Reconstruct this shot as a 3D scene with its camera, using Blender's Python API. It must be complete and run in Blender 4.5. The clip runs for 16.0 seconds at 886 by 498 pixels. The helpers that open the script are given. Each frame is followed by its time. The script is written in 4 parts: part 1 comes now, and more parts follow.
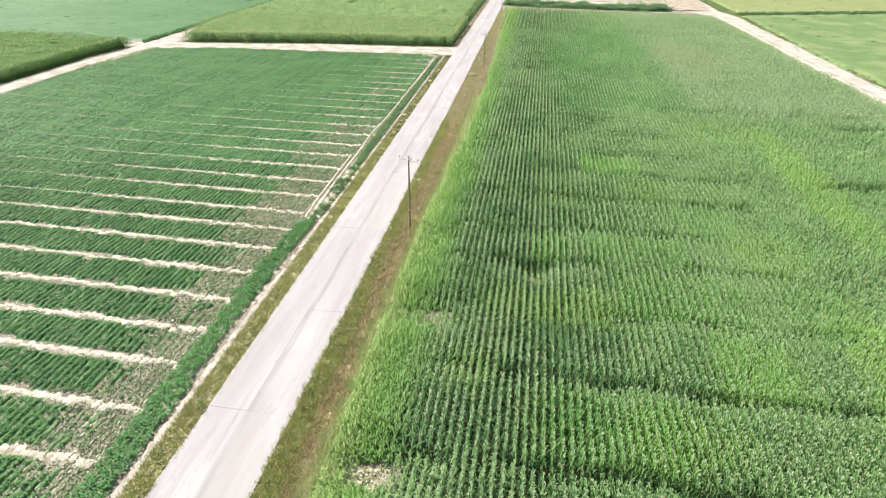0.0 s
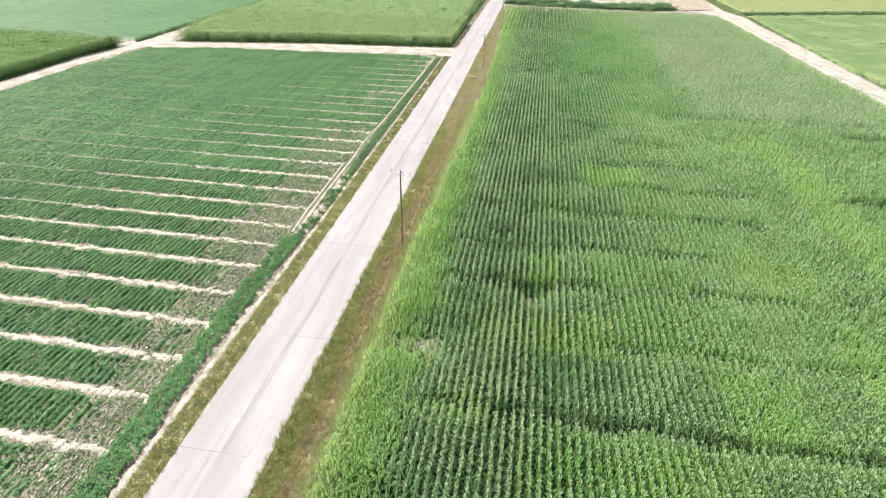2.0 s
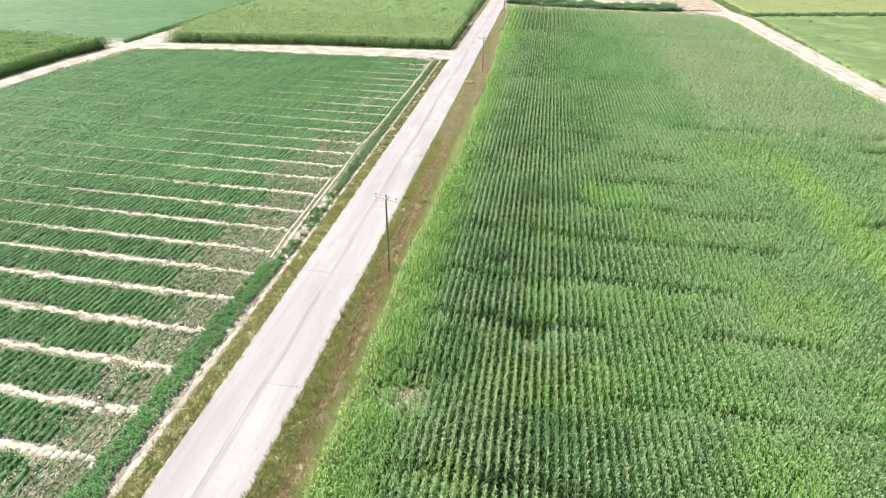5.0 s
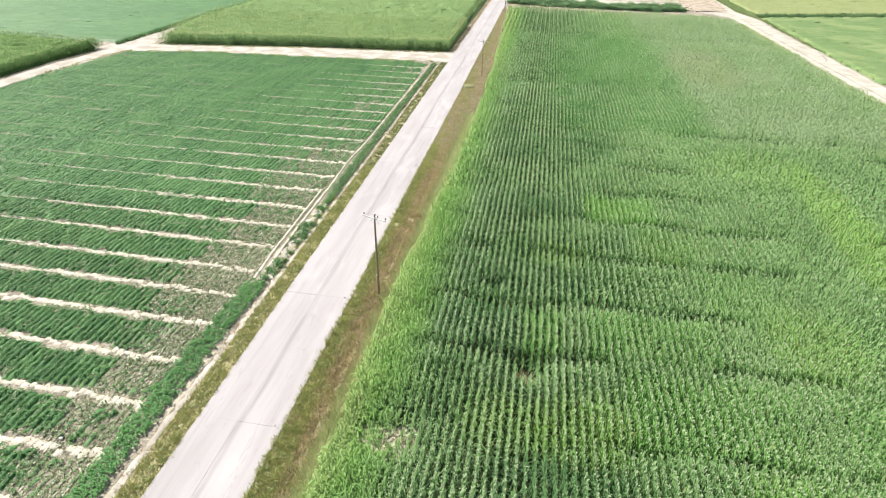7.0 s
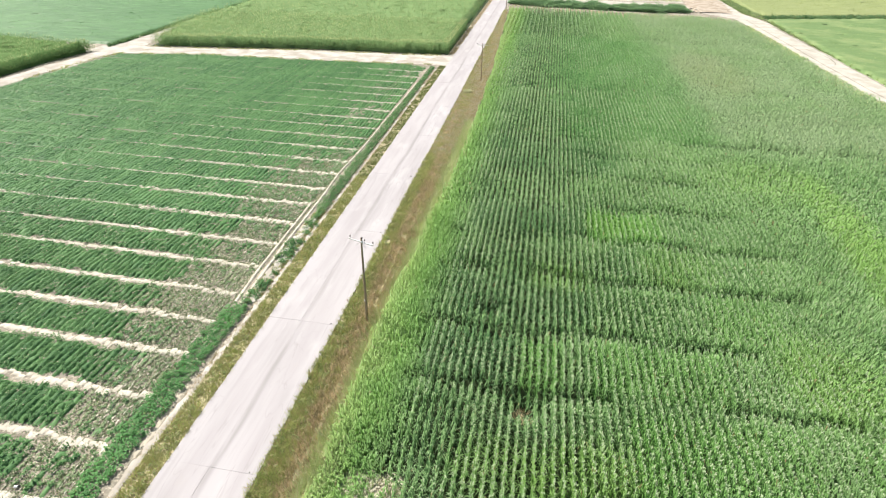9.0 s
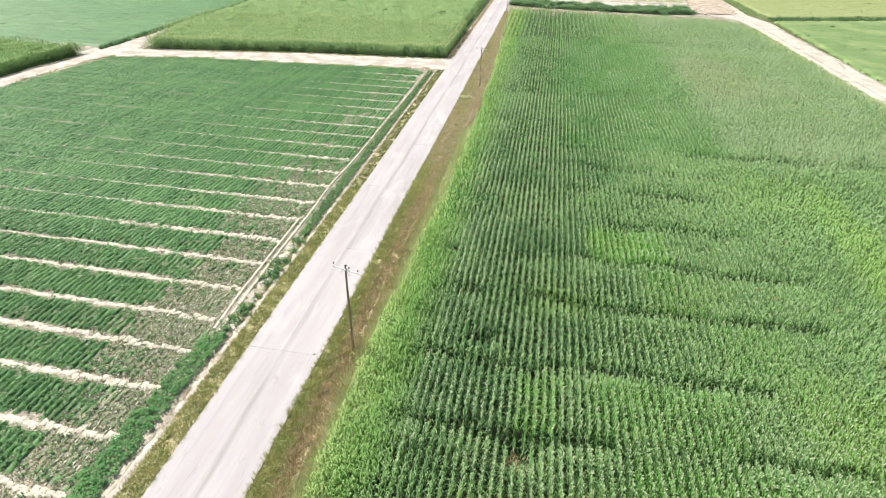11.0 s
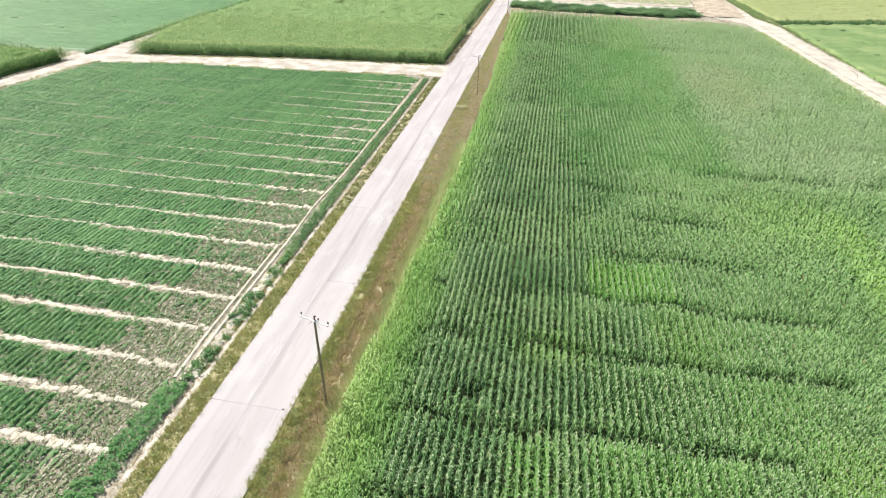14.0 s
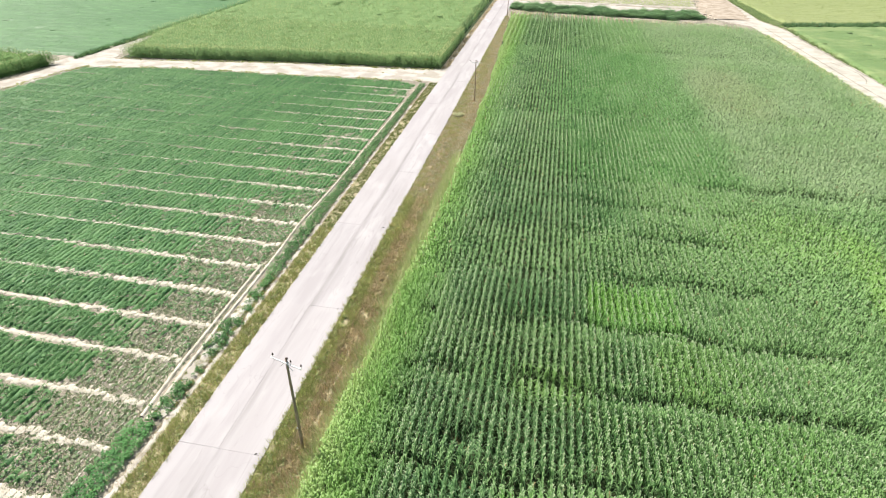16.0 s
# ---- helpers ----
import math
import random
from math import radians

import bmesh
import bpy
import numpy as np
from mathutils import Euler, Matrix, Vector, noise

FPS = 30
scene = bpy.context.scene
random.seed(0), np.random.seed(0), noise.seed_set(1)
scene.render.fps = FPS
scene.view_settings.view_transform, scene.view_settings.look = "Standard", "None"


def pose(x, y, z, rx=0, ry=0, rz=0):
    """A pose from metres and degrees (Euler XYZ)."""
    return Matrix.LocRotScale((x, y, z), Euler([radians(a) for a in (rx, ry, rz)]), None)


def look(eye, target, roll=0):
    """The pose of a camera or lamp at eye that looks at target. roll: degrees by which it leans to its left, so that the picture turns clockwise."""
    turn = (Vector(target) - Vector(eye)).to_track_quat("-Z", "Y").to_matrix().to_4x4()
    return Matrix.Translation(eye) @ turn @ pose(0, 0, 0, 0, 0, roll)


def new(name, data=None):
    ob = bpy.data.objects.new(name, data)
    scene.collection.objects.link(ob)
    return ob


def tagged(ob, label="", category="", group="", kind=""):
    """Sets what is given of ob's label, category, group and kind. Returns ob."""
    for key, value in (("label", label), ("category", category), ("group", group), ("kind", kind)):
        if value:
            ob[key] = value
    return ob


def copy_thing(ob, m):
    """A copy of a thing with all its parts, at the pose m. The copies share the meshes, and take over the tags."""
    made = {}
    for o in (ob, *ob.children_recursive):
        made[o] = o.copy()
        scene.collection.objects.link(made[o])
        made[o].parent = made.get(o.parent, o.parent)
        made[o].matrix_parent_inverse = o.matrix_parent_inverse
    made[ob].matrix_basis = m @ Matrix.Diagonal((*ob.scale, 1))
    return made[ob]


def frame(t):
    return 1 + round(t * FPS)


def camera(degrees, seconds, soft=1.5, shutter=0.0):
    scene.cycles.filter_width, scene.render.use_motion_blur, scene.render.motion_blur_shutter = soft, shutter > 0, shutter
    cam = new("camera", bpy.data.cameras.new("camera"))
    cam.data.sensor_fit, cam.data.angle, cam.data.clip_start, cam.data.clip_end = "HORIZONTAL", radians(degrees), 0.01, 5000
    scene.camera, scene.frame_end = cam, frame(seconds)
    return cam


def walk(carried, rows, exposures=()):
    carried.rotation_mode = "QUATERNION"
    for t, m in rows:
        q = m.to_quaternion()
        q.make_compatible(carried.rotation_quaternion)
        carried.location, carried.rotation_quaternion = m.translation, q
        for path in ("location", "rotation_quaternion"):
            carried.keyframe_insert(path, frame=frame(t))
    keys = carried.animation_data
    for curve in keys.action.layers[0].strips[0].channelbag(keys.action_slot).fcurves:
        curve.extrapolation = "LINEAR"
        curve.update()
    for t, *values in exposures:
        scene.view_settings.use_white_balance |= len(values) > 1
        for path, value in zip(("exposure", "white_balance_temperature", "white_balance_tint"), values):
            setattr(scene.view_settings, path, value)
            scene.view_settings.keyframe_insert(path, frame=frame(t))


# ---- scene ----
cam = camera(77.99, 16.0, soft=1.1)
EXPOSURE = 0.95
PATH = [
    (0, (12.698, -4.725, 31.429), (11.347, 3.708, 26.227), 0.41),
    (1, (12.799, -2.813, 31.687), (11.442, 5.601, 26.456), 0.54),
    (2, (12.883, -0.869, 31.865), (11.520, 7.529, 26.610), 0.63),
    (3, (12.954, 1.098, 31.985), (11.583, 9.484, 26.712), 0.69),
    (4, (13.017, 3.082, 32.071), (11.637, 11.456, 26.782), 0.73),
    (5, (13.075, 5.075, 32.138), (11.685, 13.439, 26.837), 0.77),
    (6, (13.132, 7.072, 32.202), (11.730, 15.428, 26.889), 0.79),
    (7, (13.190, 9.071, 32.273), (11.777, 17.417, 26.950), 0.81),
    (8, (13.253, 11.068, 32.359), (11.827, 19.406, 27.025), 0.83),
    (9, (13.323, 13.061, 32.463), (11.884, 21.391, 27.120), 0.85),
    (10, (13.402, 15.052, 32.585), (11.950, 23.374, 27.233), 0.87),
    (11, (13.494, 17.042, 32.723), (12.028, 25.355, 27.362), 0.89),
    (12, (13.599, 19.033, 32.870), (12.120, 27.338, 27.500), 0.91),
    (13, (13.720, 21.029, 33.016), (12.227, 29.328, 27.639), 0.92),
    (14, (13.858, 23.036, 33.148), (12.351, 31.328, 27.766), 0.92),
    (15, (14.014, 25.060, 33.249), (12.492, 33.348, 27.864), 0.90),
    (16, (14.189, 27.109, 33.299), (12.653, 35.394, 27.914), 0.85),
]
walk(cam, [(t, look(eye, target, roll)) for t, eye, target, roll in PATH], exposures=((0, EXPOSURE), (16, EXPOSURE)))

# ---- world and sun ----
SUN_ELEVATION, SUN_FROM = 50.0, (-0.86, 0.51)
world = bpy.data.worlds.new("sky")
scene.world = world
world.use_nodes = True
wn = world.node_tree
sky = wn.nodes.new("ShaderNodeTexSky")
sky.sky_type, sky.sun_disc = "NISHITA", False
sky.sun_elevation = radians(SUN_ELEVATION)
sky.sun_rotation = math.atan2(SUN_FROM[0], SUN_FROM[1])
sky.air_density, sky.dust_density = 1.2, 2.5
wn.nodes["Background"].inputs["Strength"].default_value = 0.055
wn.links.new(sky.outputs["Color"], wn.nodes["Background"].inputs["Color"])
lamp = bpy.data.lights.new("sun", "SUN")
lamp.energy, lamp.angle, lamp.color = 4.4, radians(0.6), (1.0, 0.955, 0.89)
sun = new("sun", lamp)
hz = math.cos(radians(SUN_ELEVATION))
sun.matrix_world = look((SUN_FROM[0] * hz * 200, SUN_FROM[1] * hz * 200, math.sin(radians(SUN_ELEVATION)) * 200), (0, 0, 0))


# ---- materials ----
class Mat:
    """A node material, written as short calls."""

    def __init__(self, name, rough=0.8, spec=0.3):
        self.m = bpy.data.materials.new(name)
        self.m.use_nodes = True
        self.t = self.m.node_tree
        self.b = self.t.nodes["Principled BSDF"]
        self.b.inputs["Roughness"].default_value = rough
        self.b.inputs["Specular IOR Level"].default_value = spec
        self.pos = self.t.nodes.new("ShaderNodeNewGeometry")

    def node(self, kind, **sockets):
        n = self.t.nodes.new(kind)
        for key, value in sockets.items():
            self.put(n.inputs[key], value)
        return n

    def put(self, socket, value):
        if hasattr(value, "is_output"):
            self.t.links.new(value, socket)
        else:
            socket.default_value = value

    def math(self, op, a, b=0.0, clamp=False):
        n = self.t.nodes.new("ShaderNodeMath")
        n.operation, n.use_clamp = op, clamp
        self.put(n.inputs[0], a), self.put(n.inputs[1], b)
        return n.outputs[0]

    def noise(self, scale, detail=3.0, stretch=(1, 1, 1), rough=0.55):
        mp = self.t.nodes.new("ShaderNodeMapping")
        self.put(mp.inputs["Vector"], self.pos.outputs["Position"])
        mp.inputs["Scale"].default_value = stretch
        n = self.t.nodes.new("ShaderNodeTexNoise")
        n.inputs["Scale"].default_value, n.inputs["Detail"].default_value = scale, detail
        n.inputs["Roughness"].default_value = rough
        self.put(n.inputs["Vector"], mp.outputs[0])
        return n.outputs["Fac"]

    def step(self, value, lo, hi, a=0.0, b=1.0):
        n = self.t.nodes.new("ShaderNodeMapRange")
        n.interpolation_type = "SMOOTHSTEP"
        for key, v in (("Value", value), ("From Min", lo), ("From Max", hi), ("To Min", a), ("To Max", b)):
            self.put(n.inputs[key], v)
        return n.outputs[0]

    def axis(self, which):
        n = self.t.nodes.new("ShaderNodeSeparateXYZ")
        self.put(n.inputs[0], self.pos.outputs["Position"])
        return n.outputs[which]

    def spot(self, x, y, rx, ry):
        """1 inside a soft blot of the field, 0 outside."""
        dx = self.math("DIVIDE", self.math("SUBTRACT", self.axis(0), x), rx)
        dy = self.math("DIVIDE", self.math("SUBTRACT", self.axis(1), y), ry)
        d = self.math("ADD", self.math("MULTIPLY", dx, dx), self.math("MULTIPLY", dy, dy))
        d = self.math("ADD", d, self.math("MULTIPLY", self.math("SUBTRACT", self.noise(0.35), 0.5), 1.2))
        return self.step(d, 1.1, 0.1)

    def plot(self, x0, x1, y0, y1):
        """1 inside a planted plot of the field, 0 outside, with uneven edges."""
        wave = self.math("MULTIPLY", self.math("SUBTRACT", self.noise(0.5), 0.5), 1.6)
        x, y = self.math("ADD", self.axis(0), wave), self.math("ADD", self.axis(1), wave)
        across = self.math("MULTIPLY", self.step(x, x0 - 0.3, x0 + 0.3), self.step(x, x1 + 0.3, x1 - 0.3))
        return self.math("MULTIPLY", across, self.math("MULTIPLY", self.step(y, y0 - 0.4, y0 + 0.4), self.step(y, y1 + 0.4, y1 - 0.4)))

    def mix(self, a, b, fac):
        n = self.t.nodes.new("ShaderNodeMix")
        n.data_type = "RGBA"
        self.put(n.inputs[0], fac)
        for socket, v in ((n.inputs[6], a), (n.inputs[7], b)):
            self.put(socket, (*v, 1.0) if isinstance(v, tuple) and len(v) == 3 else v)
        return n.outputs[2]

    def color(self, value):
        self.put(self.b.inputs["Base Color"], (*value, 1.0) if isinstance(value, tuple) and len(value) == 3 else value)
        self.last = value
        return self

    def bump(self, height, strength=0.3, distance=0.05):
        n = self.node("ShaderNodeBump", Height=height)
        n.inputs["Strength"].default_value, n.inputs["Distance"].default_value = strength, distance
        self.put(self.b.inputs["Normal"], n.outputs[0])
        return self

    def leafy(self, amount=0.35, tint=(1.0, 1.0, 0.5)):
        """Light shining through thin leaves."""
        tr = self.t.nodes.new("ShaderNodeBsdfTranslucent")
        self.put(tr.inputs["Color"], self.last if hasattr(self.last, "is_output") else (*self.last, 1.0))
        mx = self.t.nodes.new("ShaderNodeMixShader")
        mx.inputs[0].default_value = amount
        out = self.t.nodes["Material Output"]
        self.t.links.new(self.b.outputs[0], mx.inputs[1])
        self.t.links.new(tr.outputs[0], mx.inputs[2])
        self.t.links.new(mx.outputs[0], out.inputs["Surface"])
        return self

    def island(self):
        return self.pos.outputs["Random Per Island"]

    def object_random(self):
        return self.t.nodes.new("ShaderNodeObjectInfo").outputs["Random"]


def soil_material():
    k = Mat("sandy_soil", 0.95, 0.1)
    c = k.mix((0.19, 0.175, 0.135), (0.29, 0.26, 0.205), k.step(k.noise(0.25, 4), 0.35, 0.65))
    c = k.mix(c, (0.11, 0.085, 0.06), k.step(k.noise(2.2, 5), 0.52, 0.72, 0, 0.6))
    c = k.mix(c, (0.50, 0.44, 0.35), k.step(k.noise(5.0, 5), 0.52, 0.66, 0, 0.8))
    c = k.mix(c, (0.48, 0.43, 0.34), k.step(k.noise(1.5, 4, (1, 0.14, 1)), 0.55, 0.66, 0, 0.85))
    return k.color(c).bump(k.noise(6.0, 6), 0.6, 0.08).m


def bund_material():
    k = Mat("dry_bund_soil", 0.95, 0.1)
    c = k.mix((0.44, 0.40, 0.325), (0.585, 0.545, 0.45), k.step(k.noise(1.1, 4), 0.35, 0.65))
    c = k.mix(c, (0.30, 0.24, 0.17), k.step(k.noise(7.0, 5), 0.54, 0.74, 0, 0.6))
    return k.color(c).bump(k.noise(9.0, 6), 0.6, 0.06).m


def dirt_material(name="pale_dirt", low=(0.35, 0.32, 0.27), high=(0.50, 0.465, 0.415)):
    k = Mat(name, 0.95, 0.1)
    c = k.mix(low, high, k.step(k.noise(0.3, 5), 0.35, 0.65))
    c = k.mix(c, (0.27, 0.235, 0.16), k.step(k.noise(1.4, 6), 0.54, 0.74, 0, 0.55))
    c = k.mix(c, (0.24, 0.25, 0.12), k.step(k.noise(0.55, 5), 0.58, 0.72, 0, 0.3))
    return k.color(c).bump(k.noise(5.0, 6), 0.5, 0.06).m


def rubble_soil_material():
    k = Mat("brown_spoil", 0.95, 0.1)
    c = k.mix((0.30, 0.25, 0.19), (0.42, 0.36, 0.29), k.step(k.noise(0.35, 5), 0.38, 0.62))
    return k.color(c).bump(k.noise(2.0, 6), 0.7, 0.15).m


def concrete_material():
    k = Mat("worn_concrete", 0.85, 0.25)
    base = k.mix((0.34, 0.318, 0.318), (0.40, 0.378, 0.38), k.step(k.noise(0.5, 4, (1, 0.12, 1)), 0.35, 0.65))
    base = k.mix(base, (0.29, 0.275, 0.27), k.step(k.noise(1.6, 5, (1, 0.05, 1)), 0.5, 0.72, 0, 0.5))
    base = k.mix(base, (0.35, 0.325, 0.315), k.step(k.noise(0.9, 6, (1, 0.5, 1)), 0.6, 0.78, 0, 0.6))
    base = k.mix(base, (0.45, 0.43, 0.425), k.step(k.noise(0.35, 6, (1, 0.35, 1)), 0.54, 0.68, 0, 0.6))
    base = k.mix(base, (0.30, 0.285, 0.28), k.step(k.noise(0.45, 6, (1, 0.2, 1)), 0.60, 0.70, 0, 0.4))
    # A dark seam of worn tyre tracks along the middle.
    off = k.math("ABSOLUTE", k.math("SUBTRACT", k.math("ADD", k.axis(0), k.math("MULTIPLY", k.noise(0.06, 2), 0.9)), -5.3))
    base = k.mix(base, (0.265, 0.25, 0.245), k.math("MULTIPLY", k.step(off, 0.42, 0.0), k.step(k.noise(1.2, 5, (1, 0.1, 1)), 0.3, 0.6, 0.2, 1.0)))
    # Hairline cracks and wandering tyre marks.
    for scale, width, stretch in ((0.22, 0.003, (1, 0.35, 1)), (0.5, 0.007, (1, 0.06, 1))):
        line = k.math("ABSOLUTE", k.math("SUBTRACT", k.noise(scale, 4, stretch), 0.5))
        base = k.mix(base, (0.24, 0.225, 0.215), k.step(line, width, 0.0, 0, 0.35))
    base = k.mix(base, (0.40, 0.375, 0.37), k.step(k.object_random(), 0.0, 1.0, 0.0, 0.3))
    base = k.mix(base, (0.34, 0.32, 0.31), k.step(k.noise(30.0, 3), 0.6, 0.8, 0, 0.5))
    return k.color(base).bump(k.noise(25.0, 5), 0.25, 0.01).m


def joint_material():
    k = Mat("dirty_joint", 0.95, 0.1)
    return k.color(k.mix((0.20, 0.18, 0.16), (0.62, 0.60, 0.58), k.step(k.noise(1.3, 5), 0.36, 0.44))).m


def corn_material(name, dark, light, yellow, dry=0.05, spots=(), edge=None, pale=None, fresh=(), dull=(), through_leaf=0.27, shine=0.28, rough=0.46):
    k = Mat(name, rough, shine)
    r = k.island()
    c = k.mix(dark, light, k.step(r, 0.0, 1.0))
    c = k.mix(c, light, k.step(k.noise(0.16, 4), 0.42, 0.62, 0, 0.55))
    c = k.mix(c, dark, k.step(k.noise(0.5, 4), 0.55, 0.75, 0, 0.5))
    for x, y, rx, ry, amount in spots:
        c = k.mix(c, yellow, k.math("MULTIPLY", k.spot(x, y, rx, ry), amount))
    for plots, tint in ((fresh, (0.185, 0.42, 0.075)), (dull, (0.085, 0.20, 0.075))):
        for x0, x1, y0, y1, amount in plots:
            c = k.mix(c, tint, k.math("MULTIPLY", k.plot(x0, x1, y0, y1), amount))
    if edge:
        x = k.math("ADD", k.axis(0), k.math("MULTIPLY", k.noise(0.2, 3), 4.0))
        c = k.mix(c, (0.22, 0.425, 0.075), k.step(x, edge + 3.4, edge - 1.2, 0, 0.65))
        c = k.mix(c, (0.36, 0.49, 0.16), k.step(x, edge - 0.3, edge - 2.3, 0, 0.6))
    if pale:
        far = k.math("MULTIPLY", k.step(k.math("ADD", k.axis(0), k.math("MULTIPLY", k.noise(0.15, 3), 6.0)), 39, 48), k.step(k.axis(1), 90, 102))
        c = k.mix(c, pale, k.math("MULTIPLY", far, k.step(k.noise(0.12, 4), 0.35, 0.6, 0.35, 0.95)))
    if pale:
        lush = k.math("MULTIPLY", k.math("MULTIPLY", k.step(k.axis(0), 10, 22), k.step(k.math("ADD", k.axis(0), k.math("MULTIPLY", k.noise(0.15, 3), 6.0)), 47.5, 42)), k.math("MULTIPLY", k.step(k.axis(1), 96, 100), k.step(k.axis(1), 180, 174)))
        c = k.mix(c, (0.27, 0.44, 0.17), k.step(k.axis(0), 20, 36, 0, 0.45))
        c = k.mix(c, (0.10, 0.29, 0.07), k.math("MULTIPLY", lush, 0.38))
        c = k.mix(c, (0.35, 0.36, 0.20), k.math("MULTIPLY", k.spot(50, 145, 9, 22), 0.35))
    c = k.mix(c, (0.30, 0.25, 0.12), k.math("GREATER_THAN", k.math("FRACT", k.math("MULTIPLY", r, 37.3)), 1 - dry))
    return k.color(c).leafy(through_leaf).m


def leaf_material(name, dark, light, dry=(0.25, 0.22, 0.08), dry_part=0.04, rough=0.55, amount=0.3, big=0.12, streak=0.0):
    k = Mat(name, rough, 0.2)
    r = k.island()
    c = k.mix(dark, light, k.step(r, 0.0, 1.0))
    c = k.mix(c, light, k.step(k.noise(big, 4), 0.45, 0.62, 0, 0.6))
    c = k.mix(c, dark, k.step(k.noise(0.7, 4), 0.55, 0.7, 0, 0.5))
    if streak:
        c = k.mix(c, tuple(v * 0.7 for v in dark), k.step(k.noise(1.1, 4, (0.05, 1, 1)), 0.55, 0.68, 0, streak))
        c = k.mix(c, tuple(v * 1.25 for v in light), k.step(k.noise(0.5, 5, (0.4, 1, 1)), 0.5, 0.7, 0, streak))
        c = k.mix(c, tuple(v * 0.75 for v in dark), k.step(k.noise(2.5, 3), 0.52, 0.7, 0, streak))
    c = k.mix(c, dry, k.math("GREATER_THAN", k.math("FRACT", k.math("MULTIPLY", r, 53.7)), 1 - dry_part))
    return k.color(c).leafy(amount).m


def plain_material(name, a, b, rough=0.7, scale=8.0, metal=0.0, stretch=(1, 1, 1)):
    k = Mat(name, rough, 0.3)
    k.b.inputs["Metallic"].default_value = metal
    return k.color(k.mix(a, b, k.step(k.noise(scale, 5, stretch), 0.35, 0.65))).bump(k.noise(scale * 4, 4, stretch), 0.3, 0.01).m


def shaded_soil_material():
    k = Mat("shaded_soil", 0.9, 0.2)
    # Near-black green puts the shade between corn rows into the soil colour.
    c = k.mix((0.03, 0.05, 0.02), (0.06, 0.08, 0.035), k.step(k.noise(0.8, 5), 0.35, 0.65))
    # Bare spots keep their own pale soil colour.
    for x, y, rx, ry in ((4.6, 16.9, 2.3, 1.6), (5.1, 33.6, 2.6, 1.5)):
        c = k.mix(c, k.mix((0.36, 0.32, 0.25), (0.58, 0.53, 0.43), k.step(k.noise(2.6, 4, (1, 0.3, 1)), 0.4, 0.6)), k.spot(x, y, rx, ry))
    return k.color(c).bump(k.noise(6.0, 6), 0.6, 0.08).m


SHADED_SOIL = shaded_soil_material()
SOIL, BUND, DIRT = soil_material(), bund_material(), dirt_material()
TRACK = dirt_material("packed_cream_dirt", (0.38, 0.355, 0.30), (0.50, 0.47, 0.405))
RUT = dirt_material("rutted_dirt", (0.22, 0.20, 0.165), (0.32, 0.295, 0.25))
LITTER = plain_material("straw_litter", (0.27, 0.24, 0.145), (0.40, 0.35, 0.215), 0.95, 1.8)
SPOIL, CONCRETE, JOINT = rubble_soil_material(), concrete_material(), joint_material()
CORN = corn_material(
    "corn_leaf", (0.036, 0.115, 0.025), (0.25, 0.412, 0.162), (0.29, 0.49, 0.085), 0.004,
    ((49.5, 68, 4.0, 24, 0.72), (42, 28, 4, 16, 0.7), (29, 62, 5, 4, 0.4), (23, 70, 4, 3, 0.3), (38, 48, 5, 6, 0.5), (44, 86, 9, 8, 0.35), (32, 30, 6, 5, 0.5), (19, 36, 5, 4, 0.35), (25, 22, 5, 3.5, 0.35), (13, 36, 4, 3, 0.3), (17, 58, 4, 3, 0.25), (10, 26, 3, 3, 0.35)),
    6.3, (0.315, 0.385, 0.235),
    ((20.3, 28.5, 66.4, 73, 0.5), (14, 17.2, 43, 48.5, 0.45), (19.5, 30, 43.5, 49.3, 0.3), (22, 34, 35, 42, 0.4), (28.6, 34.5, 27.5, 33.5, 0.45), (14, 25, 19, 25.5, 0.3), (30, 36, 51, 57.5, 0.3), (36.5, 42, 34, 42, 0.4)),
    ((12.5, 22, 27, 32.8, 0.5), (25.5, 28.6, 27.5, 33, 0.45), (34.5, 39, 28, 33.5, 0.5), (6, 13, 19, 25.2, 0.5), (6, 13.5, 43.5, 49, 0.45), (7, 20, 51, 57.4, 0.4), (7, 20, 67, 73.5, 0.45), (22, 37, 59.5, 65, 0.35), (30, 40, 67, 73.5, 0.35), (8, 27, 83.5, 97, 0.35), (53, 66, 60, 92, 0.12)))
CORN_BACK = corn_material("tall_corn_leaf", (0.135, 0.255, 0.095), (0.25, 0.375, 0.15), (0.24, 0.30, 0.08), 0.03, through_leaf=0.36, shine=0.08, rough=0.75)
CORN_WEST = corn_material("dark_corn_leaf", (0.085, 0.175, 0.055), (0.16, 0.27, 0.09), (0.24, 0.30, 0.08), 0.01, through_leaf=0.3, shine=0.05, rough=0.8)
TASSEL = leaf_material("corn_tassel", (0.36, 0.38, 0.19), (0.52, 0.51, 0.30), dry_part=0.03, rough=0.7)
TASSEL_RIPE = leaf_material("ripe_tassel", (0.355, 0.43, 0.175), (0.51, 0.555, 0.265), dry_part=0.0, rough=0.8, amount=0.15)
# Pale tassel colour that also paints the gloss of sunlit top leaves.
TASSEL_SHEEN = leaf_material("sheen_tassel", (0.31, 0.43, 0.21), (0.46, 0.55, 0.34), dry_part=0.01, rough=0.7)
CROP = leaf_material("low_crop_leaf", (0.05, 0.138, 0.042), (0.12, 0.255, 0.082), (0.46, 0.43, 0.29), 0.02, 0.7)
# Lighter version of the low crop leaf: distance haze mixed into its colour.
CROP_HAZED = leaf_material("hazed_crop_leaf", (0.073, 0.196, 0.068), (0.165, 0.338, 0.126), (0.46, 0.43, 0.29), 0.01, 0.7)
